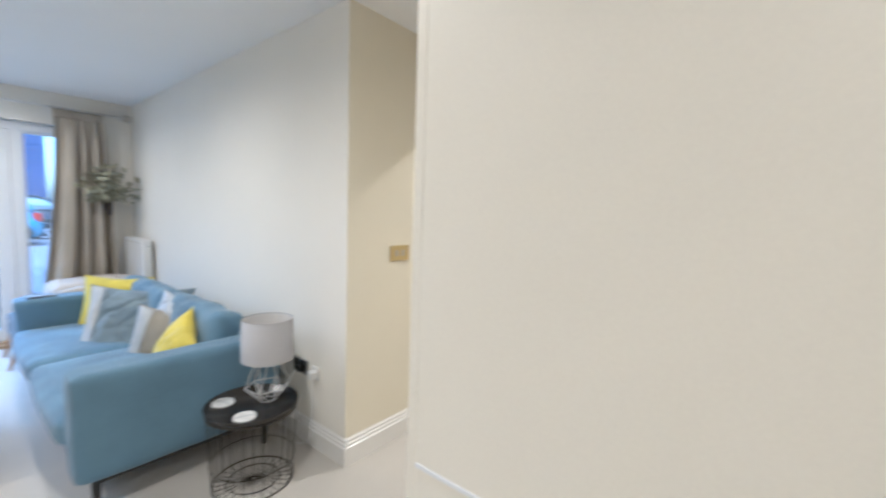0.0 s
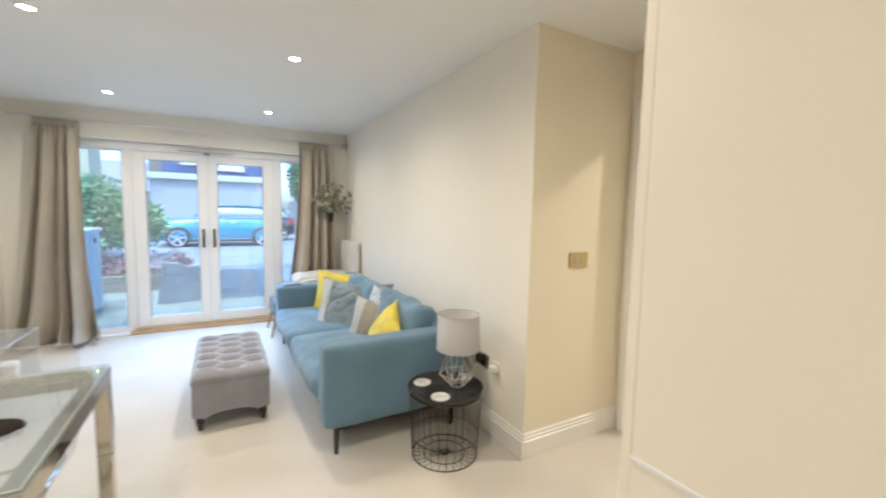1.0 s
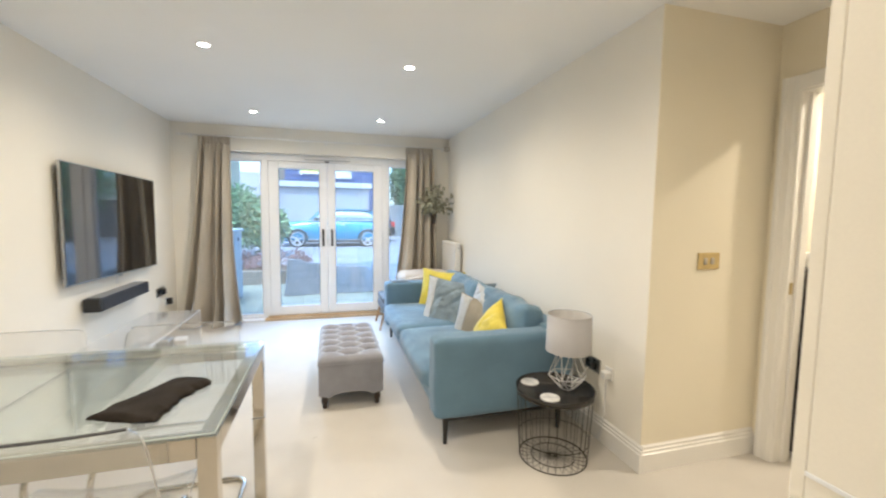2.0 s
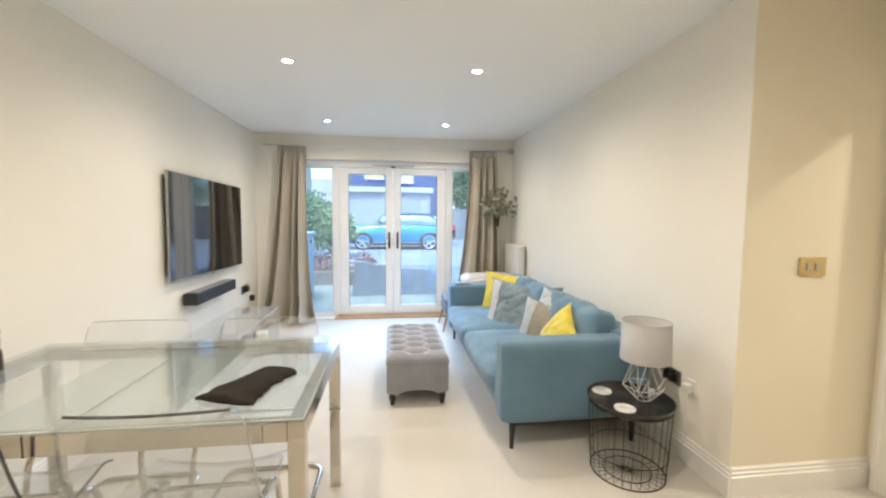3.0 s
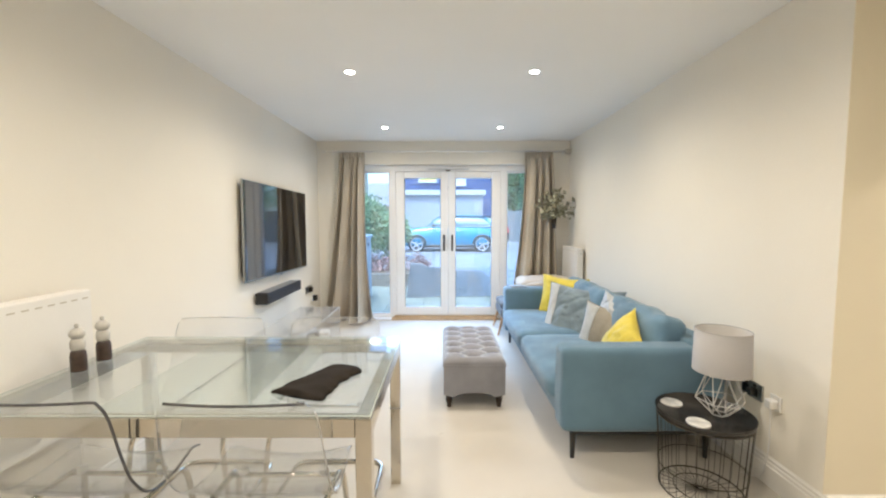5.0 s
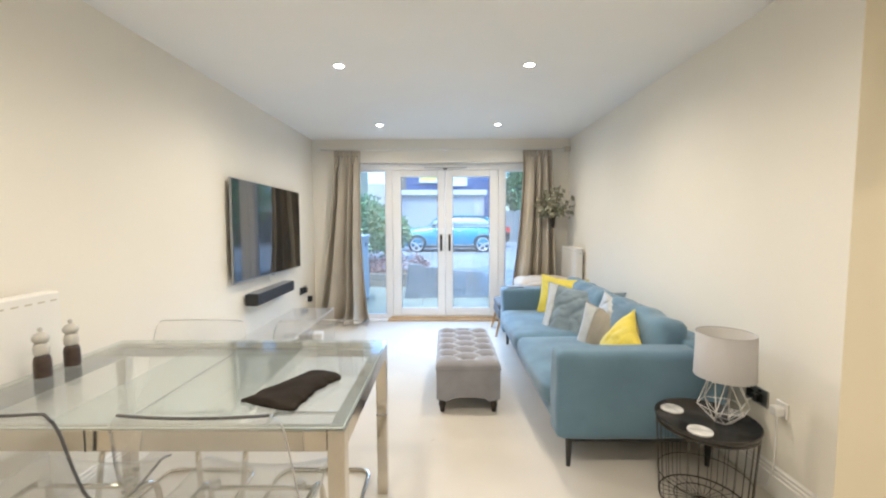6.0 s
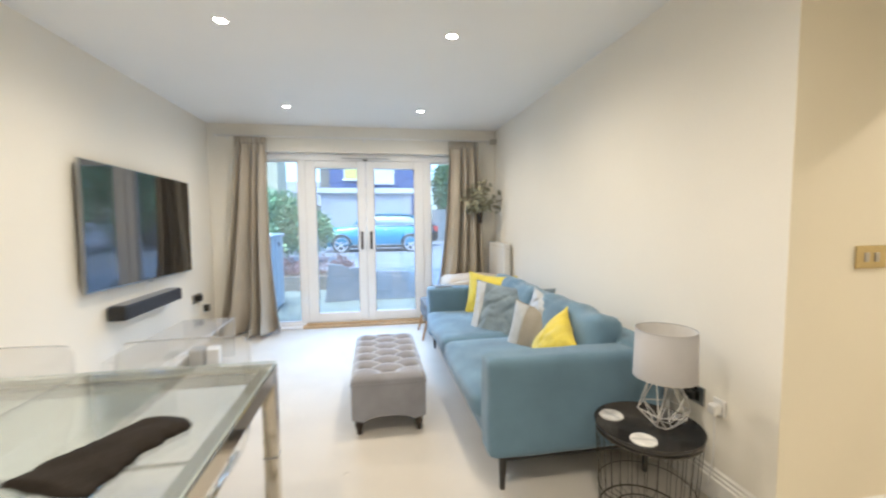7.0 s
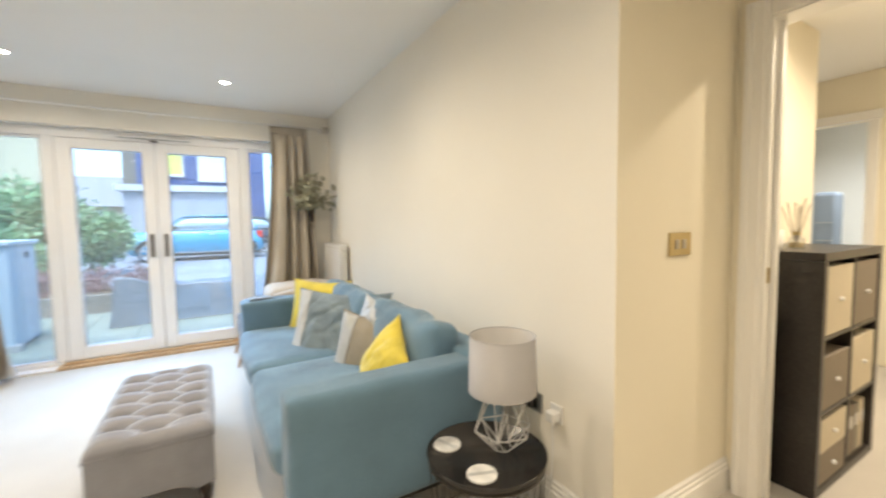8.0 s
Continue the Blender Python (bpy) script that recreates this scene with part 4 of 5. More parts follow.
# ---- dining table ----
AX0, AX1, AY0, AY1, AZ = -1.78, -0.476, 1.44, 2.28, 0.761
table = thing("dining_table", "extending dining table with tinted glass top and chrome frame", "table")
for x0, x1 in ((AX0 + 0.004, -1.1255), (-1.1245, AX1 - 0.004)):
    part("glass_leaf", box(x0, x1, AY0 + 0.004, AY1 - 0.004, AZ - 0.011, AZ, 0.002), TABLEGLASS, table, "green tinted glass leaf")
    ends = [(x0, AY0 + 0.003, AZ - 0.005), (x1, AY0 + 0.003, AZ - 0.005), (x1, AY1 - 0.003, AZ - 0.005), (x0, AY1 - 0.003, AZ - 0.005)]
    outer = ends[1:3] if x1 > -1 else [ends[3], ends[0]]
    for p, q in ((ends[0], ends[1]), (ends[2], ends[3]), outer):
        part("glass_edge", tube([p, q], 0.002, 6), GLASSEDGE, table, "pale green glass edge")
part("seam", box(-1.1256, -1.1244, AY0 + 0.006, AY1 - 0.02, AZ - 0.0015, AZ + 0.0002), EDGEM, table, "thin dark seam between the leaves")
part("extension_leaf", box(-1.42, -0.83, AY0 + 0.06, AY1 - 0.06, AZ - 0.045, AZ - 0.036, 0.001), FROST, table, "stored frosted glass extension leaf")
for y0, y1 in ((AY0, AY0 + 0.045), (AY1 - 0.045, AY1)):
    part("rail", box(AX0 + 0.05, AX1 - 0.05, y0, y1, AZ - 0.074, AZ - 0.013, 0.003), CHROME, table)
for x0, x1 in ((AX0, AX0 + 0.05), (AX1 - 0.05, AX1)):
    part("rail", box(x0, x1, AY0 + 0.05, AY1 - 0.05, AZ - 0.074, AZ - 0.013, 0.003), CHROME, table)
    for y0, y1 in ((AY0, AY0 + 0.05), (AY1 - 0.05, AY1)):
        leg = part("leg", box(x0, x1, y0, y1, 0.0, AZ - 0.0125, 0.004), CHROME, table)
        part("joint_band", box(x0 - 0.001, x1 + 0.001, y0 - 0.001, y1 + 0.001, 0.40, 0.408), STEELP, leg)
for y in (AY0 + 0.048, AY1 - 0.064):
    part("runner", box(AX0 + 0.05, AX1 - 0.05, y, y + 0.016, AZ - 0.062, AZ - 0.03, 0.002), STEELP, table)
part("rail_joint", box(-1.216, -1.212, AY0 - 0.001, AY0 + 0.002, AZ - 0.074, AZ - 0.013), PLASTICK, table)


# ---- clear chairs ----
def chair_line(v):
    """The shell's middle line, (forward, up), from the back's top to the seat's front."""
    pts = [Vector((-0.212, 0.832)), Vector((-0.190, 0.735)), Vector((-0.166, 0.64)), Vector((-0.128, 0.54)), Vector((-0.055, 0.455)), Vector((0.06, 0.43)), Vector((0.19, 0.44)), Vector((0.245, 0.425))]
    f = v * (len(pts) - 1)
    i = min(int(f), len(pts) - 2)
    t = f - i
    p0, p1, p2, p3 = pts[max(i - 1, 0)], pts[i], pts[i + 1], pts[min(i + 2, len(pts) - 1)]
    return 0.5 * ((2 * p1) + (p2 - p0) * t + (2 * p0 - 5 * p1 + 4 * p2 - p3) * t * t + (3 * p1 - p0 - 3 * p2 + p3) * t ** 3)


def shell(u, v):
    p = chair_line(v)
    w = 0.228 + 0.020 * math.sin(math.pi * min(1, v * 1.1))
    a = 2 * u - 1
    drop = 0.026 * (max(0.0, abs(a) - 0.88) / 0.12) ** 2.4 * max(0.0, 1 - v / 0.10)
    curve = 0.022 * a * a * max(0.0, 1 - v * 1.5)
    lift = 0.03 * a * a * max(0.0, min(1.0, v * 2 - 0.7))
    return (a * w, p.x + curve, p.y - drop + lift)


def dining_chair(m, edge_material, edge, side_material, side, other_material, other, reach=(0.03, 0.97)):
    chair = thing("dining_chair", "clear polycarbonate dining chair on a chrome cantilever frame", "chair", "chairs round the glass table", m)
    sh = part("shell", grid(shell, 20, 56), ACRYL, chair, "clear moulded plastic shell", True)
    thicken(sh, 0.006)
    part("side_edge", tube([shell(1, j / 56) for j in range(57)], side, 6), side_material, sh, "polished side edge", True)
    part("side_edge", tube([shell(0, j / 56) for j in range(57)], other, 6), other_material, sh, "polished side edge", True)
    part("front_edge", tube([shell(i / 20, 1) for i in range(21)], other, 6), other_material, sh, "polished front edge", True)
    part("frame", tube(rounded([(-0.19, -0.12, 0.40), (-0.20, 0.20, 0.405), (-0.235, 0.225, 0.011), (-0.235, -0.24, 0.011), (0.235, -0.24, 0.011), (0.235, 0.225, 0.011), (0.20, 0.20, 0.405), (0.19, -0.12, 0.40)], 0.07, 7), 0.011, 10), CHROME, chair, "bent chrome tube frame", True)
    part("crossbar", tube([(-0.19, -0.08, 0.402), (0.19, -0.08, 0.402)], 0.009, 10), CHROME, chair, smooth=True)
    part("crossbar", tube([(-0.195, 0.14, 0.404), (0.195, 0.14, 0.404)], 0.009, 10), CHROME, chair, smooth=True)
    for cx in (-0.15, 0.15):
        for cy in (-0.08, 0.14):
            part("clip", lathe([(0, 0.410), (0.018, 0.410), (0.018, 0.430), (0, 0.432)], 12, cx, cy), WIRE, chair)
    part("top_edge", tube([Vector(shell(reach[0] + (reach[1] - reach[0]) * i / 24, 0)) + Vector((0, 0, 0.001)) for i in range(25)], edge, 8), edge_material, sh, "polished top edge, its darker look painted", True)
    return chair


# Edge tones differ by how each chair's clear edge catches the light.
dining_chair(pose(-0.85, 1.556, 0), EDGED, 0.0042, WIRE, 0.0022, WIRE, 0.0012, (0.06, 0.94))
dining_chair(pose(-1.463, 1.564, 0), EDGED, 0.0042, EDGED, 0.0044, WIRE, 0.0012, (0.0, 1.0))
far_chair = dining_chair(pose(-0.83, 2.176, 0, 0, 0, 180), RIM, 0.0020, RIM, 0.0018, WIRE, 0.0016)
copy_thing(far_chair, pose(-1.44, 2.176, 0, 0, 0, 180))


# ---- on the table ----
def mill(x, y, h, label):
    m = thing("pepper_mill", label, "mill", "mills on the table", pose(x, y, AZ))
    part("base", lathe([(0, 0), (0.026, 0), (0.027, 0.004), (0.0265, 0.06), (0.024, 0.075), (0.019, 0.082), (0, 0.082)], 24), MILLBASE, m, "dark wooden base", True)
    part("body", lathe([(0, 0.083), (0.0205, 0.083), (0.024, 0.092), (0.0245, 0.112), (0.021, 0.125), (0.015, 0.130), (0, 0.13)], 24), MILLTOP, m, "pale stone-coloured upper body", True)
    part("head", lathe([(0, 0.131), (0.02, 0.132), (0.026, 0.142), (0.026, 0.152), (0.018, 0.165), (0.008, 0.170), (0, 0.17)], 24), MILLTOP, m, "pale rounded head", True)
    part("knob", lathe([(0, 0.17), (0.005, 0.171), (0.008, 0.178), (0.006, 0.186), (0, 0.188)], 14), MILLTOP, m, smooth=True)
    return m


mill(-1.70, 1.81, 0.19, "pale and dark wooden pepper mill on the glass table")
mill(-1.705, 1.935, 0.19, "pale and dark wooden salt mill on the glass table")
mitt = thing("oven_glove", "crumpled black quilted oven glove lying on the glass table", "oven glove")
MA, MB = Vector((-0.733, 1.555)), Vector((-0.633, 1.828))


def glove(sgn):
    def fn(u, v):
        ax = (MB - MA)
        n = Vector((-ax.y, ax.x)).normalized()
        w = 0.096 + 0.006 * math.sin(2.2 * math.pi * u + 0.6) - 0.024 * u + 0.012 * noise.noise(Vector((u * 9, 1 if v > 0.5 else 4, 0))) + 0.006 * noise.noise(Vector((u * 22, 1 if v > 0.5 else 4, 3)))
        tip = min(1.0, (1 - u) * 8) ** 0.4 * min(1.0, u * 30 + 0.1) ** 0.5
        a = 2 * v - 1
        bend = 0.02 * math.sin(3 * u + 0.5)
        p = MA + ax * (u * 1.06 - 0.03) + n * (a * w * tip + bend)
        body = max(0.0, 1 - a * a) ** 0.5 * tip
        z = AZ + 0.003 + 0.012 * body + sgn * 0.011 * body + 0.006 * noise.noise(Vector((u * 4, v * 3, 2.0))) * body * (1 if sgn > 0 else 0)
        return (p.x, p.y, max(z, AZ + 0.001))
    return fn


bm = grid(glove(1), 60, 24)
grid(glove(-1), 60, 24, bm=bm)
bmesh.ops.remove_doubles(bm, verts=bm.verts, dist=0.0006)
part("cloth", bm, MITT, mitt, smooth=True)
part("hanging_loop", tube([(-0.83 + 0.015 * math.cos(a), 1.60 + 0.012 * math.sin(a), AZ + 0.005) for a in [k * math.pi / 6 for k in range(12)]], 0.003, 5, True), MITT, mitt)

# ---- armchair by the window ----
arm = thing("armchair", "small cream tub armchair with grey seat base and wooden legs", "armchair", at=pose(0.86, 5.14, 0))


def tub(u, v):
    a = math.pi * (-0.68 + 1.36 * u)
    r = 0.335 + 0.035 * v
    top = 0.662 - 0.05 * abs(2 * u - 1) ** 3
    return (0.95 * r * math.cos(a) + 0.02, 0.78 * r * math.sin(a), 0.20 + (top - 0.20) * v)


thicken(part("tub_back", grid(tub, 48, 14), CREAMF, arm, "cream upholstered curved back", True), 0.11)
part("back_cushion", puff(-0.20, 0.31, -0.235, 0.235, 0.40, 0.652, (0.02, 0.0, 0.015), 23, 0.06, 10), CREAMF, arm, "plump cream back cushion", True)
part("seat_base", box(-0.45, 0.20, -0.25, 0.24, 0.215, 0.315, 0.02), GREYF, arm, "grey upholstered seat base")
part("seat_cushion", puff(-0.45, 0.18, -0.235, 0.225, 0.315, 0.40, (0, 0, 0.02), 21, 0.035, 10), GREYF, arm, "grey seat cushion", True)
for lx, ly, dx, dy in ((-0.42, -0.20, -0.055, -0.02), (-0.42, 0.20, -0.055, 0.02), (0.2, -0.18, 0.05, -0.03), (0.2, 0.18, 0.05, 0.03)):
    part("leg", tube([(lx + dx, ly + dy, 0.0), (lx, ly, 0.216)], 0.010, 10, r2=0.017), BEECH, arm, "tapered pale wooden leg")

# ---- eucalyptus bunch ----
plant = thing("eucalyptus_bunch", "dusty green artificial eucalyptus bunch in a dark wall holder", "plant")
part("holder", lathe([(0, 1.25), (0.02, 1.25), (0.035, 1.40), (0.032, 1.40), (0.018, 1.26), (0, 1.26)], 18, 1.16, 5.44), DARKM, plant, "dark metal cone holder", True)
part("holder_arm", tube([(1.16, 5.47, 1.38), (1.20, YF, 1.38)], 0.006, 6), DARKM, plant)
rnd = random.Random(11)
leaves = bmesh.new()
for i in range(40):
    ang, spread = rnd.uniform(0, 2 * math.pi), rnd.uniform(0.08, 0.29)
    tip = Vector((1.195 + spread * math.cos(ang) * 0.95, 5.42 + min(0.10, spread * math.sin(ang) * 0.75), 1.40 + rnd.uniform(0.04, 0.38) - 0.2 * spread))
    if i % 5 == 0:
        tip.z = rnd.uniform(1.36, 1.46)
    base = Vector((1.16 + rnd.uniform(-0.02, 0.02), 5.44 + rnd.uniform(-0.02, 0.02), 1.33))
    ctrl = base + Vector(((tip.x - base.x) * 0.25, (tip.y - base.y) * 0.25, 0.16))
    line = [(1 - t) ** 2 * base + 2 * t * (1 - t) * ctrl + t * t * tip for t in [k / 7 for k in range(8)]]
    part("stem", tube(line, 0.0022, 5, r2=0.001), STEM, plant)
    for k in range(2, 8):
        for s in (0, 1, 2, 3):
            d = Vector((rnd.uniform(-1, 1), rnd.uniform(-1, 1), rnd.uniform(-0.6, 0.8))).normalized()
            side_v = d.cross(Vector((rnd.uniform(-1, 1), rnd.uniform(-1, 1), rnd.uniform(-1, 1)))).normalized()
            ln, wd = rnd.uniform(0.03, 0.055), rnd.uniform(0.012, 0.02)
            p = line[k]
            nrm = d.cross(side_v) * 0.004
            pts = [p, p + d * ln * 0.3 + side_v * wd + nrm, p + d * ln * 0.75 + side_v * wd * 0.8 + nrm, p + d * ln, p + d * ln * 0.75 - side_v * wd * 0.8 + nrm, p + d * ln * 0.3 - side_v * wd + nrm]
            vs = [leaves.verts.new(q) for q in pts]
            leaves.faces.new(vs)
tagged(part("leaves", leaves, EUCA, plant, "small dusty green leaves"), kind="stuff")

mark = thing("carpet_mark", "small grey mark on the cream carpet", "mark", at=pose(-0.27, 2.72, 0, 0, 0, 20))
part("patch", lathe([(0, 0.001), (0.012, 0.001), (0.018, 0.0004), (0.021, -0.001)], 9), GREYCARPET, mark)

# ---- hall ----
HX0, HX1, HY0, HY1 = XD + 0.12, 4.9, 0.45, 2.13
setting(part("floor_hall", box(HX0, 7.4, HY0 - 0.1, 3.4, -0.08, -0.002), CARPET), "cream carpet of the hall", "floor")
setting(part("ceiling_hall", box(HX0, 7.4, HY0 - 0.1, 3.4, H - 0.001, H + 0.12), CEIL), "white hall ceiling", "ceiling")
setting(part("wall_hall_north", box(HX0, 3.62, HY1, HY1 + 0.12, 0, H - 0.002), WALLH), "warm white hall wall behind the shelf unit", "wall")
setting(part("wall_hall_south", box(HX0, 7.4, HY0 - 0.1, HY0, 0, H - 0.002), WALL), "plain warm white hall wall", "wall")
b = box(HX1, HX1 + 0.12, HY0, 2.19, 0, H - 0.002)
box(HX1, HX1 + 0.12, 2.95, 3.3, 0, H - 0.002, bm=b)
box(HX1, HX1 + 0.12, 2.19, 2.95, 2.01, H - 0.002, bm=b)
setting(part("wall_hall_east", b, WALLH), "warm white hall wall with a doorway to the bedroom", "wall")
b = box(3.62, 7.4, 3.3, 3.42, 0, H - 0.002)
box(3.62, 3.74, HY1 + 0.12, 3.3, 0, H - 0.002, bm=b)
box(7.28, 7.4, HY0, 3.3, 0, H - 0.002, bm=b)
setting(part("wall_bedroom", b, WALL), "plain pale wall of the room beyond", "wall")
for y0, y1 in ((2.125, 2.197), (2.943, 3.015)):
    setting(part("architrave", box(HX1 - 0.018, HX1, y0, y1, 0, 2.004, 0.005), GLOSSW), "white architrave round the far doorway", "trim")
setting(part("architrave", box(HX1 - 0.024, HX1, 2.11, 3.03, 2.005, 2.08, 0.005), GLOSSW), "white architrave round the far doorway", "trim")
# Unseen cool lamp and fitting, added to brighten the room beyond.
spot(6.0, 2.2, H - 0.015, 42).data.color = (0.86, 0.93, 1.0)
copy_thing(first, pose(6.0, 2.2, H))

shelf = thing("cube_shelf_unit", "black-brown cube shelf unit in the hall with linen boxes", "shelf unit")
KX0, KX1, KY0, KY1, KZ = 2.42, 3.17, 1.70, 2.09, 1.075
part("side", box(KX0, KX0 + 0.038, KY0, KY1, 0, KZ - 0.038, 0.002), BLACKWOOD, shelf)
part("side", box(KX1 - 0.038, KX1, KY0, KY1, 0, KZ - 0.038, 0.002), BLACKWOOD, shelf)
part("top", box(KX0, KX1, KY0, KY1, KZ - 0.0375, KZ, 0.002), BLACKWOOD, shelf)
part("bottom", box(KX0 + 0.0385, KX1 - 0.0385, KY0, KY1, 0.0, 0.038, 0.002), BLACKWOOD, shelf)
KM = (KX0 + KX1) / 2
part("divider", box(KM - 0.008, KM + 0.008, KY0 + 0.002, KY1, 0.0385, KZ - 0.038, 0.001), BLACKWOOD, shelf)
rows = [0.038 + i * (KZ - 0.076) / 3 for i in range(4)]
for z in rows[1:3]:
    part("shelf", box(KX0 + 0.0385, KM - 0.0085, KY0 + 0.002, KY1, z - 0.008, z + 0.008, 0.001), BLACKWOOD, shelf)
    part("shelf", box(KM + 0.0085, KX1 - 0.0385, KY0 + 0.002, KY1, z - 0.008, z + 0.008, 0.001), BLACKWOOD, shelf)


def linen_box(x0, x1, z0, h, m, label):
    lb = thing("linen_box", label, "storage box", "boxes in the shelf unit", pose((x0 + x1) / 2, KY0, z0))
    w = (x1 - x0) / 2 - 0.008
    part("front", box(-w, w, 0.004, 0.014, 0, h, 0.004), m, lb)
    part("body", box(-w, w, 0.0145, 0.34, 0, h - 0.004, 0.004), m, lb)
    part("knob", lathe([(0, 0), (0.006, 0), (0.011, 0.006), (0.008, 0.014), (0, 0.016)], 12), PLASTICW, lb, "small pale knob").matrix_local = pose(0, 0.005, h * 0.5, 90, 0, 0)
    return lb


A0, A1, B0, B1 = KX0 + 0.039, KM - 0.009, KM + 0.009, KX1 - 0.039
for x0, x1, r, m, h, lab in ((A0, A1, 2, DRAWERC, 0.30, "cream linen box with a pale knob"), (B0, B1, 2, DRAWERT, 0.30, "taupe linen box with a pale knob"), (A0, A1, 1, DRAWERT, 0.24, "taupe linen box with a pale knob"), (B0, B1, 1, DRAWERC, 0.27, "cream linen box with a pale knob")):
    linen_box(x0, x1, rows[r] + 0.009, h, m, lab)
linen_box(A0, A1, 0.039, 0.145, DRAWERT, "low taupe linen box with a pale knob")
linen_box(A0, A1, 0.186, 0.15, DRAWERC, "low cream linen box with a pale knob")
for i in range(4):
    bk = thing("folder", "upright pale document folder in the shelf unit", "folder", "folders in the shelf unit", pose(B0 + 0.03 + i * 0.075, KY0 + 0.02, 0.039))
    part("cover", box(-0.028, 0.028, 0, 0.28, 0, 0.25 + 0.01 * (i % 2), 0.004), (DRAWERC, DRAWERT, TAUPEC, DRAWERC)[i], bk)
    part("spine_label", box(-0.016, 0.016, -0.002, 0.001, 0.14, 0.2), PLASTICW, bk)
diff = thing("reed_diffuser", "glass reed diffuser with dark reeds on the shelf unit", "diffuser", at=pose(2.66, 1.88, KZ))
part("bottle", lathe([(0, 0), (0.03, 0), (0.032, 0.004), (0.032, 0.05), (0.014, 0.065), (0.014, 0.08), (0.010, 0.08), (0.010, 0.06), (0.028, 0.048), (0.028, 0.005), (0, 0.005)], 20), ACRYL, diff, smooth=True)
part("collar", lathe([(0.016, 0.066), (0.017, 0.08), (0.0145, 0.08)], 16), BRASS, diff)
part("oil", lathe([(0, 0.006), (0.027, 0.006), (0.027, 0.03), (0, 0.03)], 16), BRASS, diff, "amber oil")
for i in range(7):
    a = -1.2 + 2.4 * i / 6
    part("reed", tube([(-0.01 * math.sin(a), 0, 0.01), (0.10 * math.sin(a), 0.03 * math.cos(3 * i), 0.24 - 0.04 * abs(math.sin(a)))], 0.002, 5), REED, diff)
can = thing("candle_jar", "white candle jar on the shelf unit", "candle", at=pose(2.55, 1.93, KZ))
part("jar", lathe([(0, 0), (0.035, 0), (0.038, 0.01), (0.038, 0.09), (0.034, 0.09), (0.034, 0.07), (0, 0.07)], 20), PLASTICW, can, smooth=True)
part("wick", tube([(0, 0, 0.069), (0, 0, 0.08)], 0.001, 5), PLASTICK, can)
fan = thing("air_cooler", "tall blue-grey rounded appliance in the room beyond", "appliance", at=pose(6.3, 2.83, 0))
part("body", box(-0.11, 0.11, -0.11, 0.11, 0.05, 1.50, 0.05, 4), GREYGLOSS, fan)
part("base", box(-0.14, 0.14, -0.14, 0.14, 0.0, 0.05, 0.01), GREYBOX, fan)
for z in (0.7, 0.95, 1.15):
    part("grille_bar", box(-0.116, -0.108, -0.075, 0.075, z, z + 0.012), GREYBOX, fan)

# ---- outdoors ----
def ground_z(x, y):
    a = min(1.0, max(0.0, (y - 9.0) / 3.0))
    a = a * a * (3 - 2 * a)
    far = max(0.0, y - 40) * 0.01
    return -0.10 + 0.28 * a + min(far, 2.0)


bm = bmesh.new()
xs = [-400, -120, -50, -25, -14, -9, -6, -4, -3, -2, -1, 0, 1, 2, 3, 4, 6, 9, 14, 25, 50, 120, 400]
ys = [5.97, 7, 8, 8.95, 9, 9.5, 10, 10.5, 11, 11.5, 12, 13, 15, 18, 22, 28, 36, 50, 80, 150, 400]
vs = [[bm.verts.new((x, y, ground_z(x, y))) for x in xs] for y in ys]
for j in range(len(ys) - 1):
    for i in range(len(xs) - 1):
        bm.faces.new((vs[j][i], vs[j][i + 1], vs[j + 1][i + 1], vs[j + 1][i]))
ground = setting(part("ground", bm, TARMAC), "grey damp tarmac drive rising from the patio to the road", "ground")
setting(part("outer_step", box(OX0, OX1, GY + 0.05, 5.97, -0.11, 0.0, 0.004), PAVING), "pale stone step outside the garden doors", "step")
patio = setting(thing("patio", "damp grey-green paving slabs of the patio", "patio"))
slab = mesh("slab", box(-0.297, 0.297, -0.297, 0.297, 0.0, 0.022, 0.005, 1), PAVING)
for i in range(12):
    for j in range(5):
        ob = new("slab", slab)
        ob.parent, ob.location = patio, (-3.9 + i * 0.6, 6.28 + j * 0.6, -0.1 + 0.0015 * ((i * 7 + j * 3) % 3))

store = thing("garden_store", "pale blue-grey plastic garden storage cupboard on the patio", "garden store")
part("body", box(-2.32, -1.605, 6.95, 7.72, -0.05, 1.05, 0.012), STORE, store)
part("lid", box(-2.35, -1.575, 6.92, 7.75, 1.05, 1.10, 0.012), STORE, store)
part("base", box(-2.29, -1.63, 6.98, 7.70, -0.08, -0.05), SLEEPER, store)
part("lock", box(-1.606, -1.588, 7.40, 7.45, 0.90, 0.97, 0.006), PLASTICK, store, "small black lock")
part("foot", box(-1.67, -1.56, 6.93, 7.03, -0.08, 0.0, 0.004), GREYBOX, store)
for y in (7.2, 7.5):
    part("panel_rib", box(-1.6055, -1.598, y, y + 0.012, 0.0, 1.02, 0.002), STORE, store)


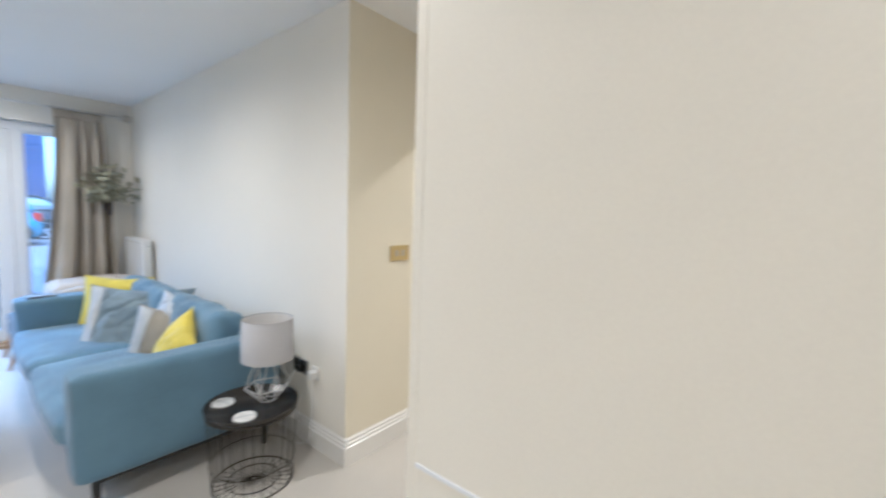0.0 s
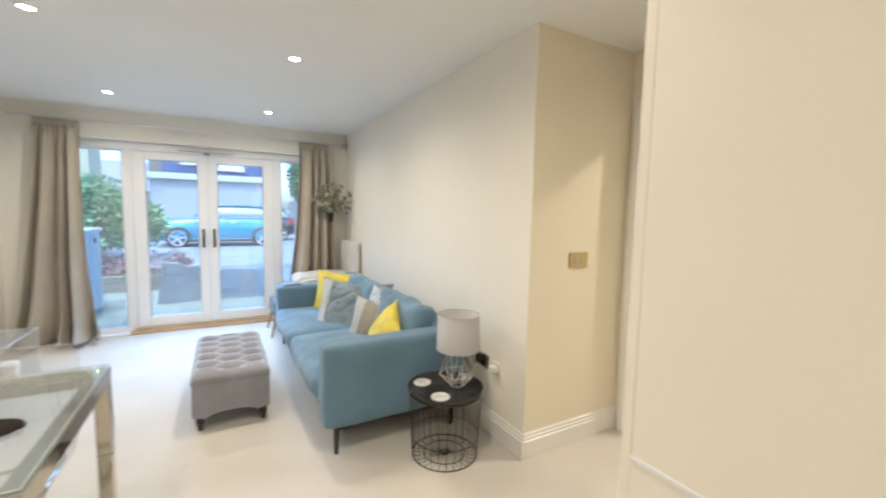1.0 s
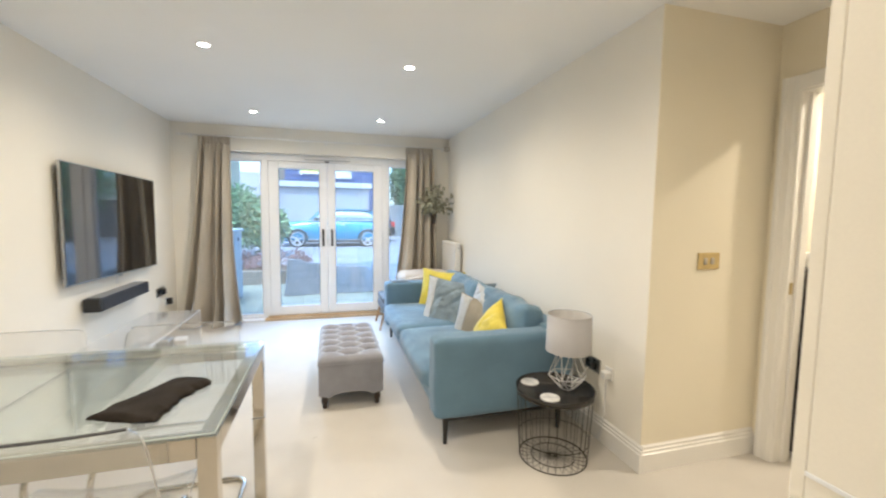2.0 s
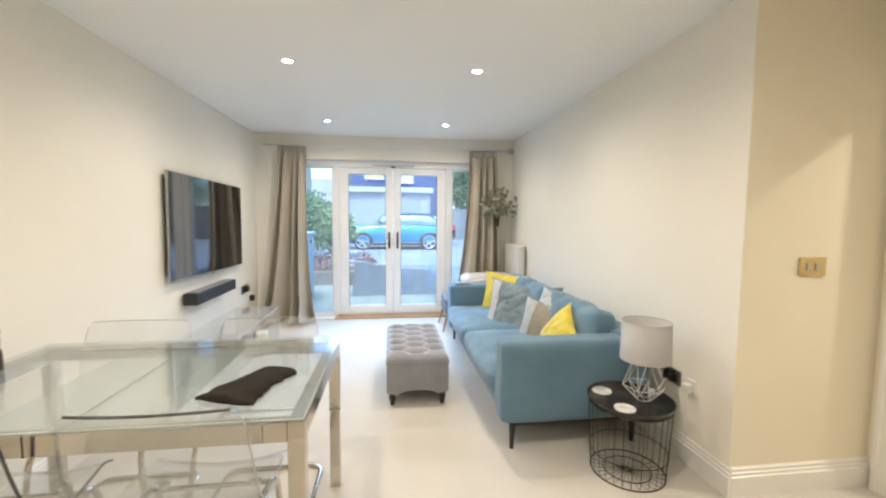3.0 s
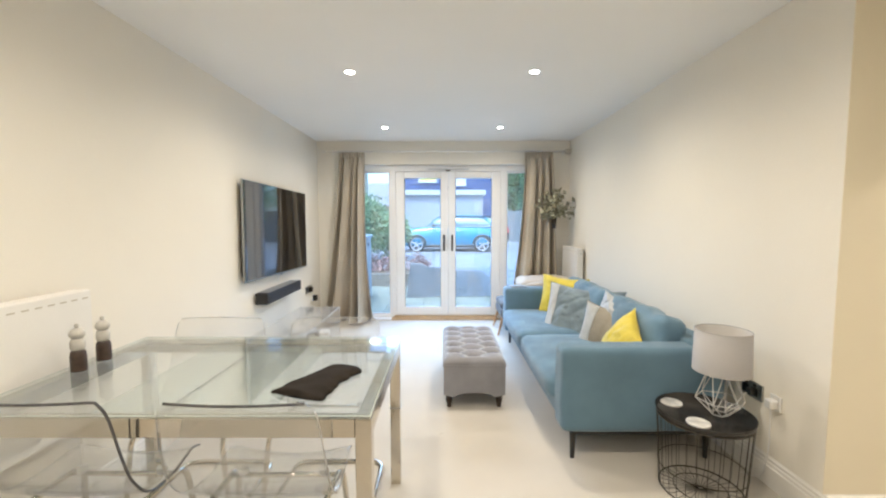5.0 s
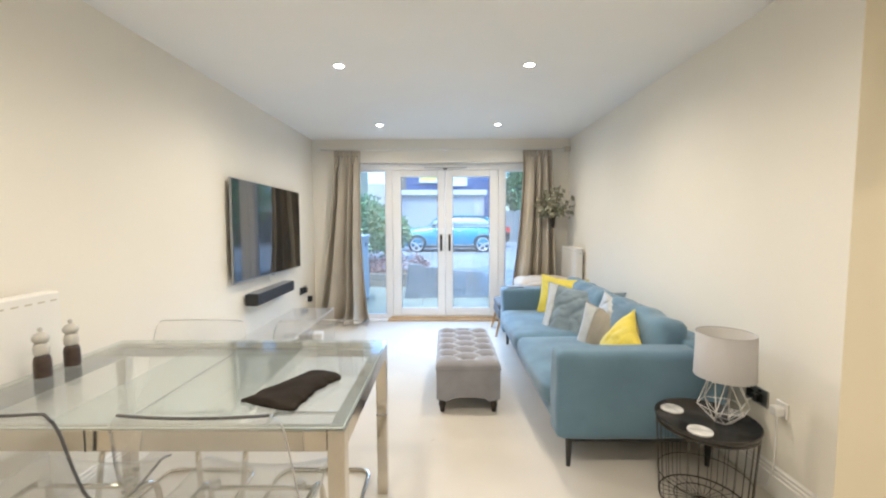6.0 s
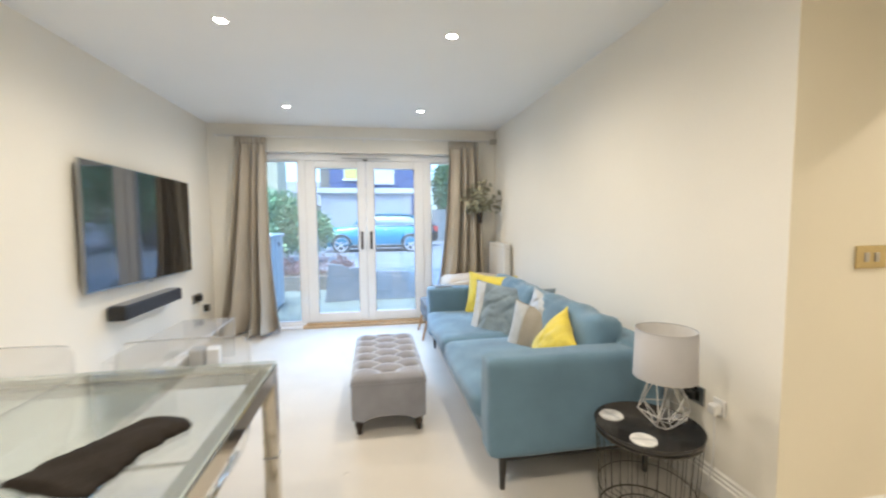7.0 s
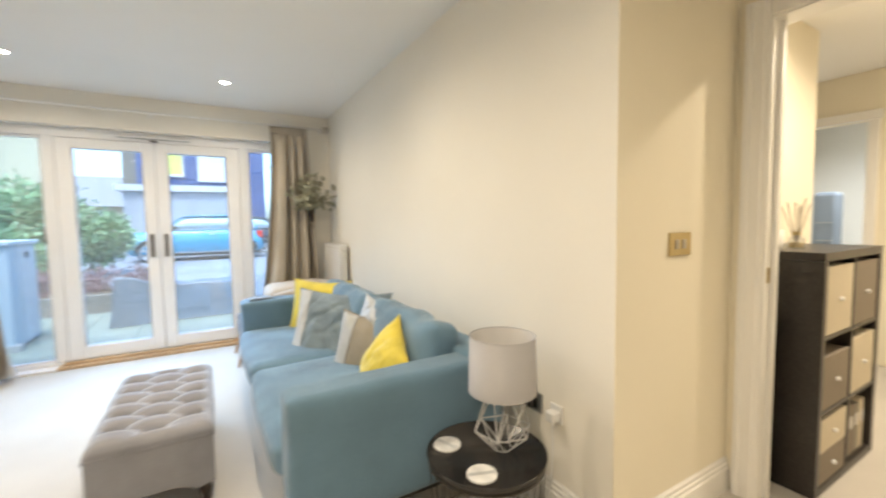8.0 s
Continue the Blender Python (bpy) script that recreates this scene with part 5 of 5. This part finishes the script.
def tarp(u, v):
    """A sheet pulled over low seats: steep skirts, a crisp front ridge, a top that sags to one side."""
    wrinkle = noise.noise(Vector((u * 7, v * 6, 4)))
    crease = max(0.0, 1 - 5 * abs(noise.noise(Vector((u * 3.2 + 0.6 * v, v * 1.6 - u, 2)))))
    front = 0.655 - 0.39 * u - 0.20 * min(1.0, max(0.0, (u - 0.52) / 0.10)) + 0.20 * max(0.0, (u - 0.62)) + 0.012 * math.sin(15 * u)
    x = -0.95 + 2.75 * u
    if v < 0.2:
        k = v / 0.2
        hang = 0.045 * math.sin(9 * u + 2 * noise.noise(Vector((u * 4, 0, 7)))) + 0.05 * crease + 0.02 * wrinkle
        y, top = 7.60 + 0.36 * u + 0.10 * k + hang * (1 - k), front * k
    else:
        k = (v - 0.2) / 0.8
        y = 7.70 + 0.36 * u + (1.71 - 0.36 * u) * k
        top = (front + (0.40 - front) * min(1.0, k * 1.5) ** 0.8 - 0.05 * crease + 0.03 * wrinkle * min(1.0, 4 * k)) * min(1.0, (1 - k) / 0.05)
    top *= min(1.0, min(u, 1 - u) / 0.025)
    return (x, y, -0.07 + max(-0.002, top))


cov = thing("furniture_cover", "grey tarpaulin cover draped over patio furniture", "cover")
part("sheet", grid(tarp, 120, 80), COVER, cov, smooth=True)
part("hem", tube([Vector(tarp(i / 40, 0.0)) + Vector((0, 0, 0.006)) for i in range(41)], 0.006, 5), COVER, cov, smooth=True)
lo = thing("patio_sofa", "low dark patio seat under the tarpaulin cover", "patio seat")
part("seat", box(-0.72, 1.5, 8.1, 9.05, -0.078, 0.12, 0.03), GREYBOX, lo)
planter = thing("planter", "low weathered timber sleeper planter at the patio edge", "planter")
for k in range(2):
    for i in range(3):
        part("sleeper", box(-4.3 + i * 1.62, -4.3 + i * 1.62 + 1.61, 9.06 + 0.006 * k, 9.16 + 0.006 * k, -0.1 + 0.145 * k, 0.042 + 0.145 * k, 0.008), SLEEPER, planter)
part("soil", box(-4.3, 0.54, 9.17, 10.3, -0.05, 0.17, 0.02), BARK, planter, "dark bark mulch")


def foliage(bm, rnd, centre, radii, count, size, flat=0.5):
    """Many small leaves through an uneven blob."""
    for _ in range(count):
        d = Vector((rnd.gauss(0, 1), rnd.gauss(0, 1), rnd.gauss(0, 1))).normalized()
        k = rnd.uniform(0.55, 1.0) * (1 + 0.35 * noise.noise(d * 2.2 + Vector(centre)))
        p = Vector(centre) + Vector((d.x * radii[0], d.y * radii[1], d.z * radii[2])) * k
        a = (d + Vector((rnd.uniform(-1, 1), rnd.uniform(-1, 1), rnd.uniform(-1, 1)))).normalized()
        s = a.cross(Vector((rnd.uniform(-1, 1), rnd.uniform(-1, 1), rnd.uniform(-1, 1)))).normalized()
        ln = size * rnd.uniform(0.6, 1.4)
        q = [p, p + a * ln * 0.5 + s * ln * flat * 0.5, p + a * ln, p + a * ln * 0.5 - s * ln * flat * 0.5]
        bm.faces.new([bm.verts.new(v) for v in q])


rnd = random.Random(5)


def shrub(x, y, h, r, m, label, n=1500, size=0.10, name="shrub"):
    t = thing(name, label, "shrub", "shrubs along the drive")
    z0 = ground_z(x, y)
    for _ in range(5):
        a = rnd.uniform(0, 6.28)
        part("stem", tube([(x, y, z0), (x + 0.3 * r * math.cos(a), y + 0.3 * r * math.sin(a), z0 + h * 0.4), (x + 0.6 * r * math.cos(a), y + 0.6 * r * math.sin(a), z0 + h * 0.75)], 0.025, 6, r2=0.008), BARK, t)
    bm = bmesh.new()
    for _ in range(6):
        a, k = rnd.uniform(0, 6.28), rnd.uniform(0.1, 0.55)
        foliage(bm, rnd, (x + k * r * math.cos(a), y + k * r * math.sin(a), z0 + h * rnd.uniform(0.4, 0.68)), (r * 0.6, r * 0.6, h * 0.4), n // 6, size)
    tagged(part("leaves", bm, m, t, "dense fresh green leaves"), kind="stuff")
    return t


for x, y, h, r, m in ((-5.0, 11.3, 2.6, 1.2, LEAF1), (-3.6, 11.0, 2.35, 1.1, LEAF2), (-2.55, 11.6, 2.0, 0.95, LEAF1), (-3.0, 13.2, 1.9, 1.1, LEAF2), (-4.6, 13.6, 2.4, 1.2, LEAF1), (-2.9, 10.2, 1.3, 0.7, LEAF2), (-1.95, 12.6, 1.35, 0.75, LEAF2), (-6.4, 12.3, 2.7, 1.4, LEAF2)):
    shrub(x, y, h, r, m, "leafy green garden shrub beside the drive", 3000, 0.11)
for x, y, r in ((-2.1, 9.7, 0.42), (-1.45, 9.75, 0.38), (-2.75, 9.7, 0.4), (-0.85, 9.8, 0.34)):
    shrub(x, y, 0.62, r, HEATHER, "low pinkish brown heather in the planter", 1100, 0.06, "heather")


# ---- cars ----
def loft(sections, bm=None):
    """A closed skin through rings of equal length."""
    bm = bm or bmesh.new()
    rings = [[bm.verts.new(p) for p in s] for s in sections]
    n = len(rings[0])
    for a, c in zip(rings, rings[1:]):
        for i in range(n):
            j = (i + 1) % n
            bm.faces.new((a[i], a[j], c[j], c[i]))
    bm.faces.new(rings[0][::-1])
    bm.faces.new(rings[-1])
    return bm


def ring_at(x, z0, z1, w0, w1, n=6):
    """One cross-section: bottom half-width w0, top half-width w1, rounded shoulders."""
    mid = z0 + (z1 - z0) * 0.55
    half = [(w0 * 0.92, z0), (w0, z0 + (z1 - z0) * 0.14), (max(w0, w1) * 1.01, mid), (w1, z0 + (z1 - z0) * 0.86), (w1 * 0.88, z1 - (z1 - z0) * 0.015), (w1 * 0.45, z1)]
    return [(x, y, z) for y, z in half] + [(x, -y, z) for y, z in reversed(half)]


def hatchback(m, paint, label):
    c = thing("parked_car", label, "car", at=m)
    body = loft([ring_at(x, a, b_, w0, w1) for x, a, b_, w0, w1 in (
        (-1.80, 0.34, 0.68, 0.60, 0.54), (-1.77, 0.24, 0.77, 0.70, 0.62), (-1.69, 0.21, 0.84, 0.77, 0.68), (-1.52, 0.20, 0.88, 0.82, 0.72), (-1.20, 0.20, 0.91, 0.84, 0.76), (-0.75, 0.20, 0.945, 0.84, 0.79),
        (0.0, 0.20, 0.955, 0.84, 0.81), (0.7, 0.20, 0.965, 0.84, 0.81), (1.25, 0.20, 0.965, 0.84, 0.79), (1.60, 0.22, 0.95, 0.82, 0.75), (1.76, 0.28, 0.90, 0.76, 0.70), (1.80, 0.36, 0.80, 0.70, 0.66))])
    part("body", body, paint, c, "glossy painted body", True)
    glass = loft([ring_at(x, a, b_, w0, w1) for x, a, b_, w0, w1 in (
        (-0.83, 0.92, 0.95, 0.74, 0.70), (-0.46, 0.92, 1.29, 0.76, 0.62), (-0.28, 0.92, 1.345, 0.77, 0.60), (0.5, 0.92, 1.355, 0.77, 0.60), (1.15, 0.92, 1.33, 0.765, 0.59), (1.45, 0.92, 1.22, 0.75, 0.58), (1.66, 0.90, 0.95, 0.72, 0.62))])
    part("glasshouse", glass, CARGLASS, c, "tinted windows", True)
    roof = loft([ring_at(x, a, b_, w0, w1) for x, a, b_, w0, w1 in (
        (-0.45, 1.285, 1.315, 0.63, 0.57), (-0.26, 1.335, 1.372, 0.625, 0.57), (0.5, 1.345, 1.395, 0.63, 0.58), (1.15, 1.325, 1.37, 0.615, 0.56), (1.42, 1.24, 1.275, 0.60, 0.55))])
    part("roof", roof, paint, c, "painted roof", True)
    for s in (-1, 1):
        part("pillar", tube([(-0.85, s * 0.735, 0.93), (-0.46, s * 0.655, 1.30)], 0.022, 6), paint, c)
        part("pillar", tube([(0.42, s * 0.79, 0.95), (0.44, s * 0.635, 1.34)], 0.028, 6), paint, c)
        part("pillar", tube([(1.62, s * 0.72, 0.94), (1.36, s * 0.625, 1.29)], 0.05, 6), paint, c)
        part("belt_trim", tube([(-0.85, s * 0.825, 0.94), (1.55, s * 0.80, 0.965)], 0.012, 6), ALLOY, c)
        part("sill", box(-0.92, 0.95, s * 0.82 - 0.03, s * 0.82 + 0.03, 0.17, 0.26, 0.012), PLASTICK, c, "black sill trim")
        part("sill_strip", box(-0.88, 0.90, s * 0.86 - 0.006, s * 0.86 + 0.006, 0.255, 0.272, 0.003), ALLOY, c)
        part("door_seam", box(-0.755, -0.748, s * 0.845 - 0.006, s * 0.845 + 0.006, 0.30, 0.93), PLASTICK, c)
        part("door_seam", box(0.46, 0.467, s * 0.852 - 0.006, s * 0.852 + 0.006, 0.30, 0.93), PLASTICK, c)
        part("door_handle", box(0.26, 0.42, s * 0.855 - 0.012, s * 0.855 + 0.012, 0.78, 0.81, 0.006), ALLOY, c)
        part("mirror", box(-0.66, -0.54, s * 0.90 - 0.07, s * 0.90 + 0.07, 0.96, 1.06, 0.03, 3), PLASTICK, c, "black door mirror")
        bm = lathe([(0, 0.0), (0.09, 0.0), (0.115, 0.02), (0.115, 0.06), (0, 0.07)], 20)
        bmesh.ops.transform(bm, matrix=pose(-1.69, s * 0.60, 0.70, 0, -62, 0), verts=bm.verts)
        part("headlight", bm, LAMPGL, c, "round clear headlight", True)
        part("tail_light", box(1.60, 1.785, s * 0.70 - 0.085, s * 0.70 + 0.085, 0.64, 0.88, 0.02), REDL, c, "red tail light")
        for wx in (-1.235, 1.235):
            arch_m = part("wheel_arch", tube([(wx + 0.335 * math.cos(a), s * 0.838, 0.29 + 0.335 * math.sin(a)) for a in [math.pi * k / 14 for k in range(15)]], 0.042, 8), PLASTICK, c, "black wheel arch trim", True)
            wm = pose(wx, s * 0.745, 0.29, 90 if s < 0 else -90, 0, 0)
            w = part("wheel", lathe([(0.0, -0.09), (0.31, -0.09), (0.315, 0.05), (0.0, 0.05)], 28), PLASTICK, c)
            w.matrix_local = wm
            part("tyre", lathe([(0.232, 0.05), (0.245, 0.098), (0.268, 0.106), (0.289, 0.09), (0.294, 0.03), (0.289, -0.08), (0.235, -0.08)], 36), RUBBER, w, "black rubber tyre", True)
            part("rim", lathe([(0.236, 0.06), (0.243, 0.100), (0.222, 0.103), (0.212, 0.078), (0.206, 0.06)], 36), ALLOY, w, "pale alloy rim", True)
            part("hub", lathe([(0, 0.094), (0.045, 0.092), (0.055, 0.075), (0.05, 0.055)], 18), ALLOY, w)
            for k in range(5):
                sp = box(0.04, 0.222, -0.030, 0.030, 0.070, 0.096, 0.006)
                bmesh.ops.transform(sp, matrix=Matrix.Rotation(2 * math.pi * k / 5 + 0.2, 4, "Z"), verts=sp.verts)
                part("spoke", sp, ALLOY, w)
    part("bumper", box(-1.86, -1.78, -0.55, 0.55, 0.40, 0.50, 0.03), PLASTICK, c)
    part("rear_bumper", box(1.76, 1.83, -0.62, 0.62, 0.34, 0.48, 0.03), PLASTICK, c)
    part("bonnet_stripe", box(-1.30, -0.95, -0.03, 0.03, 0.90, 0.915, 0.004), paint, c)
    return c


hatchback(pose(-0.04, 16.2, 0.18, 0, 0, 0), CARBLUE, "bright blue small hatchback parked across the drive")
hatchback(pose(0.82, 18.75, 0.18), CARDARK, "dark small hatchback parked beyond the blue car")


# ---- houses ----
def opening(parent, x0, x1, z0, z1, y, m):
    w = part("window", box(x0, x1, y - 0.03, y, z0, z1), m, parent, "blind behind glass")
    for a, b_, c, d in ((x0 - 0.06, x0, z0 - 0.06, z1 + 0.06), (x1, x1 + 0.06, z0 - 0.06, z1 + 0.06), (x0, x1, z1, z1 + 0.06), (x0, x1, z0 - 0.06, z0)):
        part("frame", box(a, b_, y - 0.06, y, c, d, 0.004), FASCIA, w)
    part("sill", box(x0 - 0.1, x1 + 0.1, y - 0.12, y, z0 - 0.1, z0 - 0.061, 0.004), FASCIA, w)
    return w


garage = thing("garage", "pale garage block with white flat roof edge across the drive", "garage")
part("wall", box(-2.75, 1.85, 22.0, 24.9, 0.1, 2.72), BRICKP, garage)
part("fascia", box(-3.0, 1.98, 21.85, 24.9, 2.72, 2.98, 0.01), FASCIA, garage, "white roof fascia")
part("roof", box(-2.9, 1.9, 21.95, 24.9, 2.981, 3.01), ROOF, garage)
for i in range(2):
    gx = -2.3 + i * 2.15
    d = part("garage_door", box(gx, gx + 1.9, 21.96, 21.999, 0.12, 2.3), GARAGED, garage, "white ribbed garage door")
    for k in range(8):
        part("rib", box(gx + 0.02, gx + 1.88, 21.952, 21.959, 0.2 + k * 0.26, 0.445 + k * 0.26, 0.003), GARAGED, d)
part("vent", box(1.25, 1.45, 21.96, 21.999, 2.35, 2.55, 0.01), GREYBOX, garage)
blue = thing("blue_house", "tall blue-grey clad house behind the garage", "house")
part("wall", box(-2.6, 2.95, 25.0, 33.0, 0.1, 6.6), CLADB, blue, "dark blue-grey cladding")
part("brick_return", box(-3.14, -2.601, 25.05, 33.0, 0.1, 5.6), SLEEPER, blue, "brown brick end")
bm = prism([(-2.8, 6.6), (3.1, 6.6), (0.15, 9.0)], "y", 24.8, 33.2)
part("roof", bm, ROOF, blue)
opening(blue, -1.75, -0.75, 3.75, 4.75, 25.0, YBLIND)
opening(blue, -0.05, 1.05, 3.55, 4.75, 25.0, BLIND)
for k in range(14):
    part("board", box(-2.59, 2.94, 24.985, 24.999, 3.05 + k * 0.25, 3.06 + k * 0.25), PLASTICK, blue)
cream = thing("cream_house", "cream rendered house side beyond the shrubs", "house")
part("wall", box(-9.0, -3.3, 15.2, 16.6, 0.1, 6.4), RENDERY, cream)
part("roof", prism([(-9.3, 6.4), (-3.1, 6.4), (-6.2, 8.8)], "y", 15.0, 16.8), ROOF, cream)
part("bracket", tube([(-4.6, 15.17, 4.6), (-4.55, 15.15, 3.9), (-4.3, 15.15, 3.7), (-4.1, 15.15, 3.9), (-4.3, 15.17, 4.2)], 0.025, 6), GREYBOX, cream, "grey cable loop on the wall")
opening(cream, -7.6, -6.5, 3.2, 4.4, 15.2, BLIND)
far = thing("distant_house", "distant low house with a grey pitched roof", "house")
part("wall", box(-15.0, -4.9, 38.0, 46.0, 0.0, 2.7), RENDERY, far)
part("roof", prism([(37.4, 2.7), (46.6, 2.7), (42.0, 5.2)], "x", -15.5, -4.5), ROOF, far)
fence = thing("fence", "grey close-boarded fence across the end of the drive", "fence")
board = mesh("board", box(-0.07, 0.07, -0.012, 0.012, 0.0, 1.75, 0.004, 1), FENCE)
for i in range(52):
    ob = new("board", board)
    ob.parent, ob.location = fence, (-11 + i * 0.15, 21.5, 0.15)
for i in range(38):
    ob = new("board", board)
    ob.parent, ob.location = fence, (3.1 + i * 0.15, 22.5, 0.15)


def tree(x, y, h, r, m, label, n=3500):
    t = thing("tree", label, "tree", "trees beyond the drive")
    z0 = ground_z(x, y)
    part("trunk", tube([(x, y, z0 - 0.05), (x + 0.1, y, z0 + h * 0.35), (x + 0.05, y + 0.1, z0 + h * 0.7)], 0.16, 8, r2=0.05), BARK, t)
    bm = bmesh.new()
    for i in range(8):
        a, k = rnd.uniform(0, 6.28), rnd.uniform(0.2, 0.6)
        c = (x + k * r * math.cos(a), y + k * r * math.sin(a), z0 + h * rnd.uniform(0.5, 0.85))
        part("limb", tube([(x + 0.08, y, z0 + h * 0.32), ((x + c[0]) / 2, (y + c[1]) / 2, (z0 + h * 0.4 + c[2]) / 2), c], 0.05, 6, r2=0.015), BARK, t)
        foliage(bm, rnd, c, (r * 0.55, r * 0.55, h * 0.24), n // 8, 0.22)
    tagged(part("crown", bm, m, t, "uneven green crown"), kind="stuff")
    return t


for x, y, h, r, m in ((4.7, 26.5, 4.6, 1.2, LEAF2), (6.8, 21.0, 5.5, 2.2, LEAF1), (9.6, 19.0, 6.0, 2.4, LEAF2), (9.0, 24.5, 6.5, 2.6, LEAF1), (12.5, 17.0, 6.0, 2.6, LEAF1)):
    tree(x, y, h, r, m, "leafy green tree beyond the drive", 4000)
for x, y in ((5.4, 12.5), (7.0, 13.5), (6.4, 15.2), (8.2, 11.5)):
    shrub(x, y, 2.2, 1.2, LEAF1, "leafy green hedge shrub beside the drive", 2400, 0.12)
for x, y, h, r in ((6.0, 18.8, 4.6, 1.7), (8.0, 16.5, 4.6, 1.9), (9.6, 14.0, 4.4, 1.9), (11.0, 12.0, 4.6, 2.0)):
    shrub(x, y, h, r, LEAF1, "tall leafy hedge shrub beside the road", 5000, 0.17)
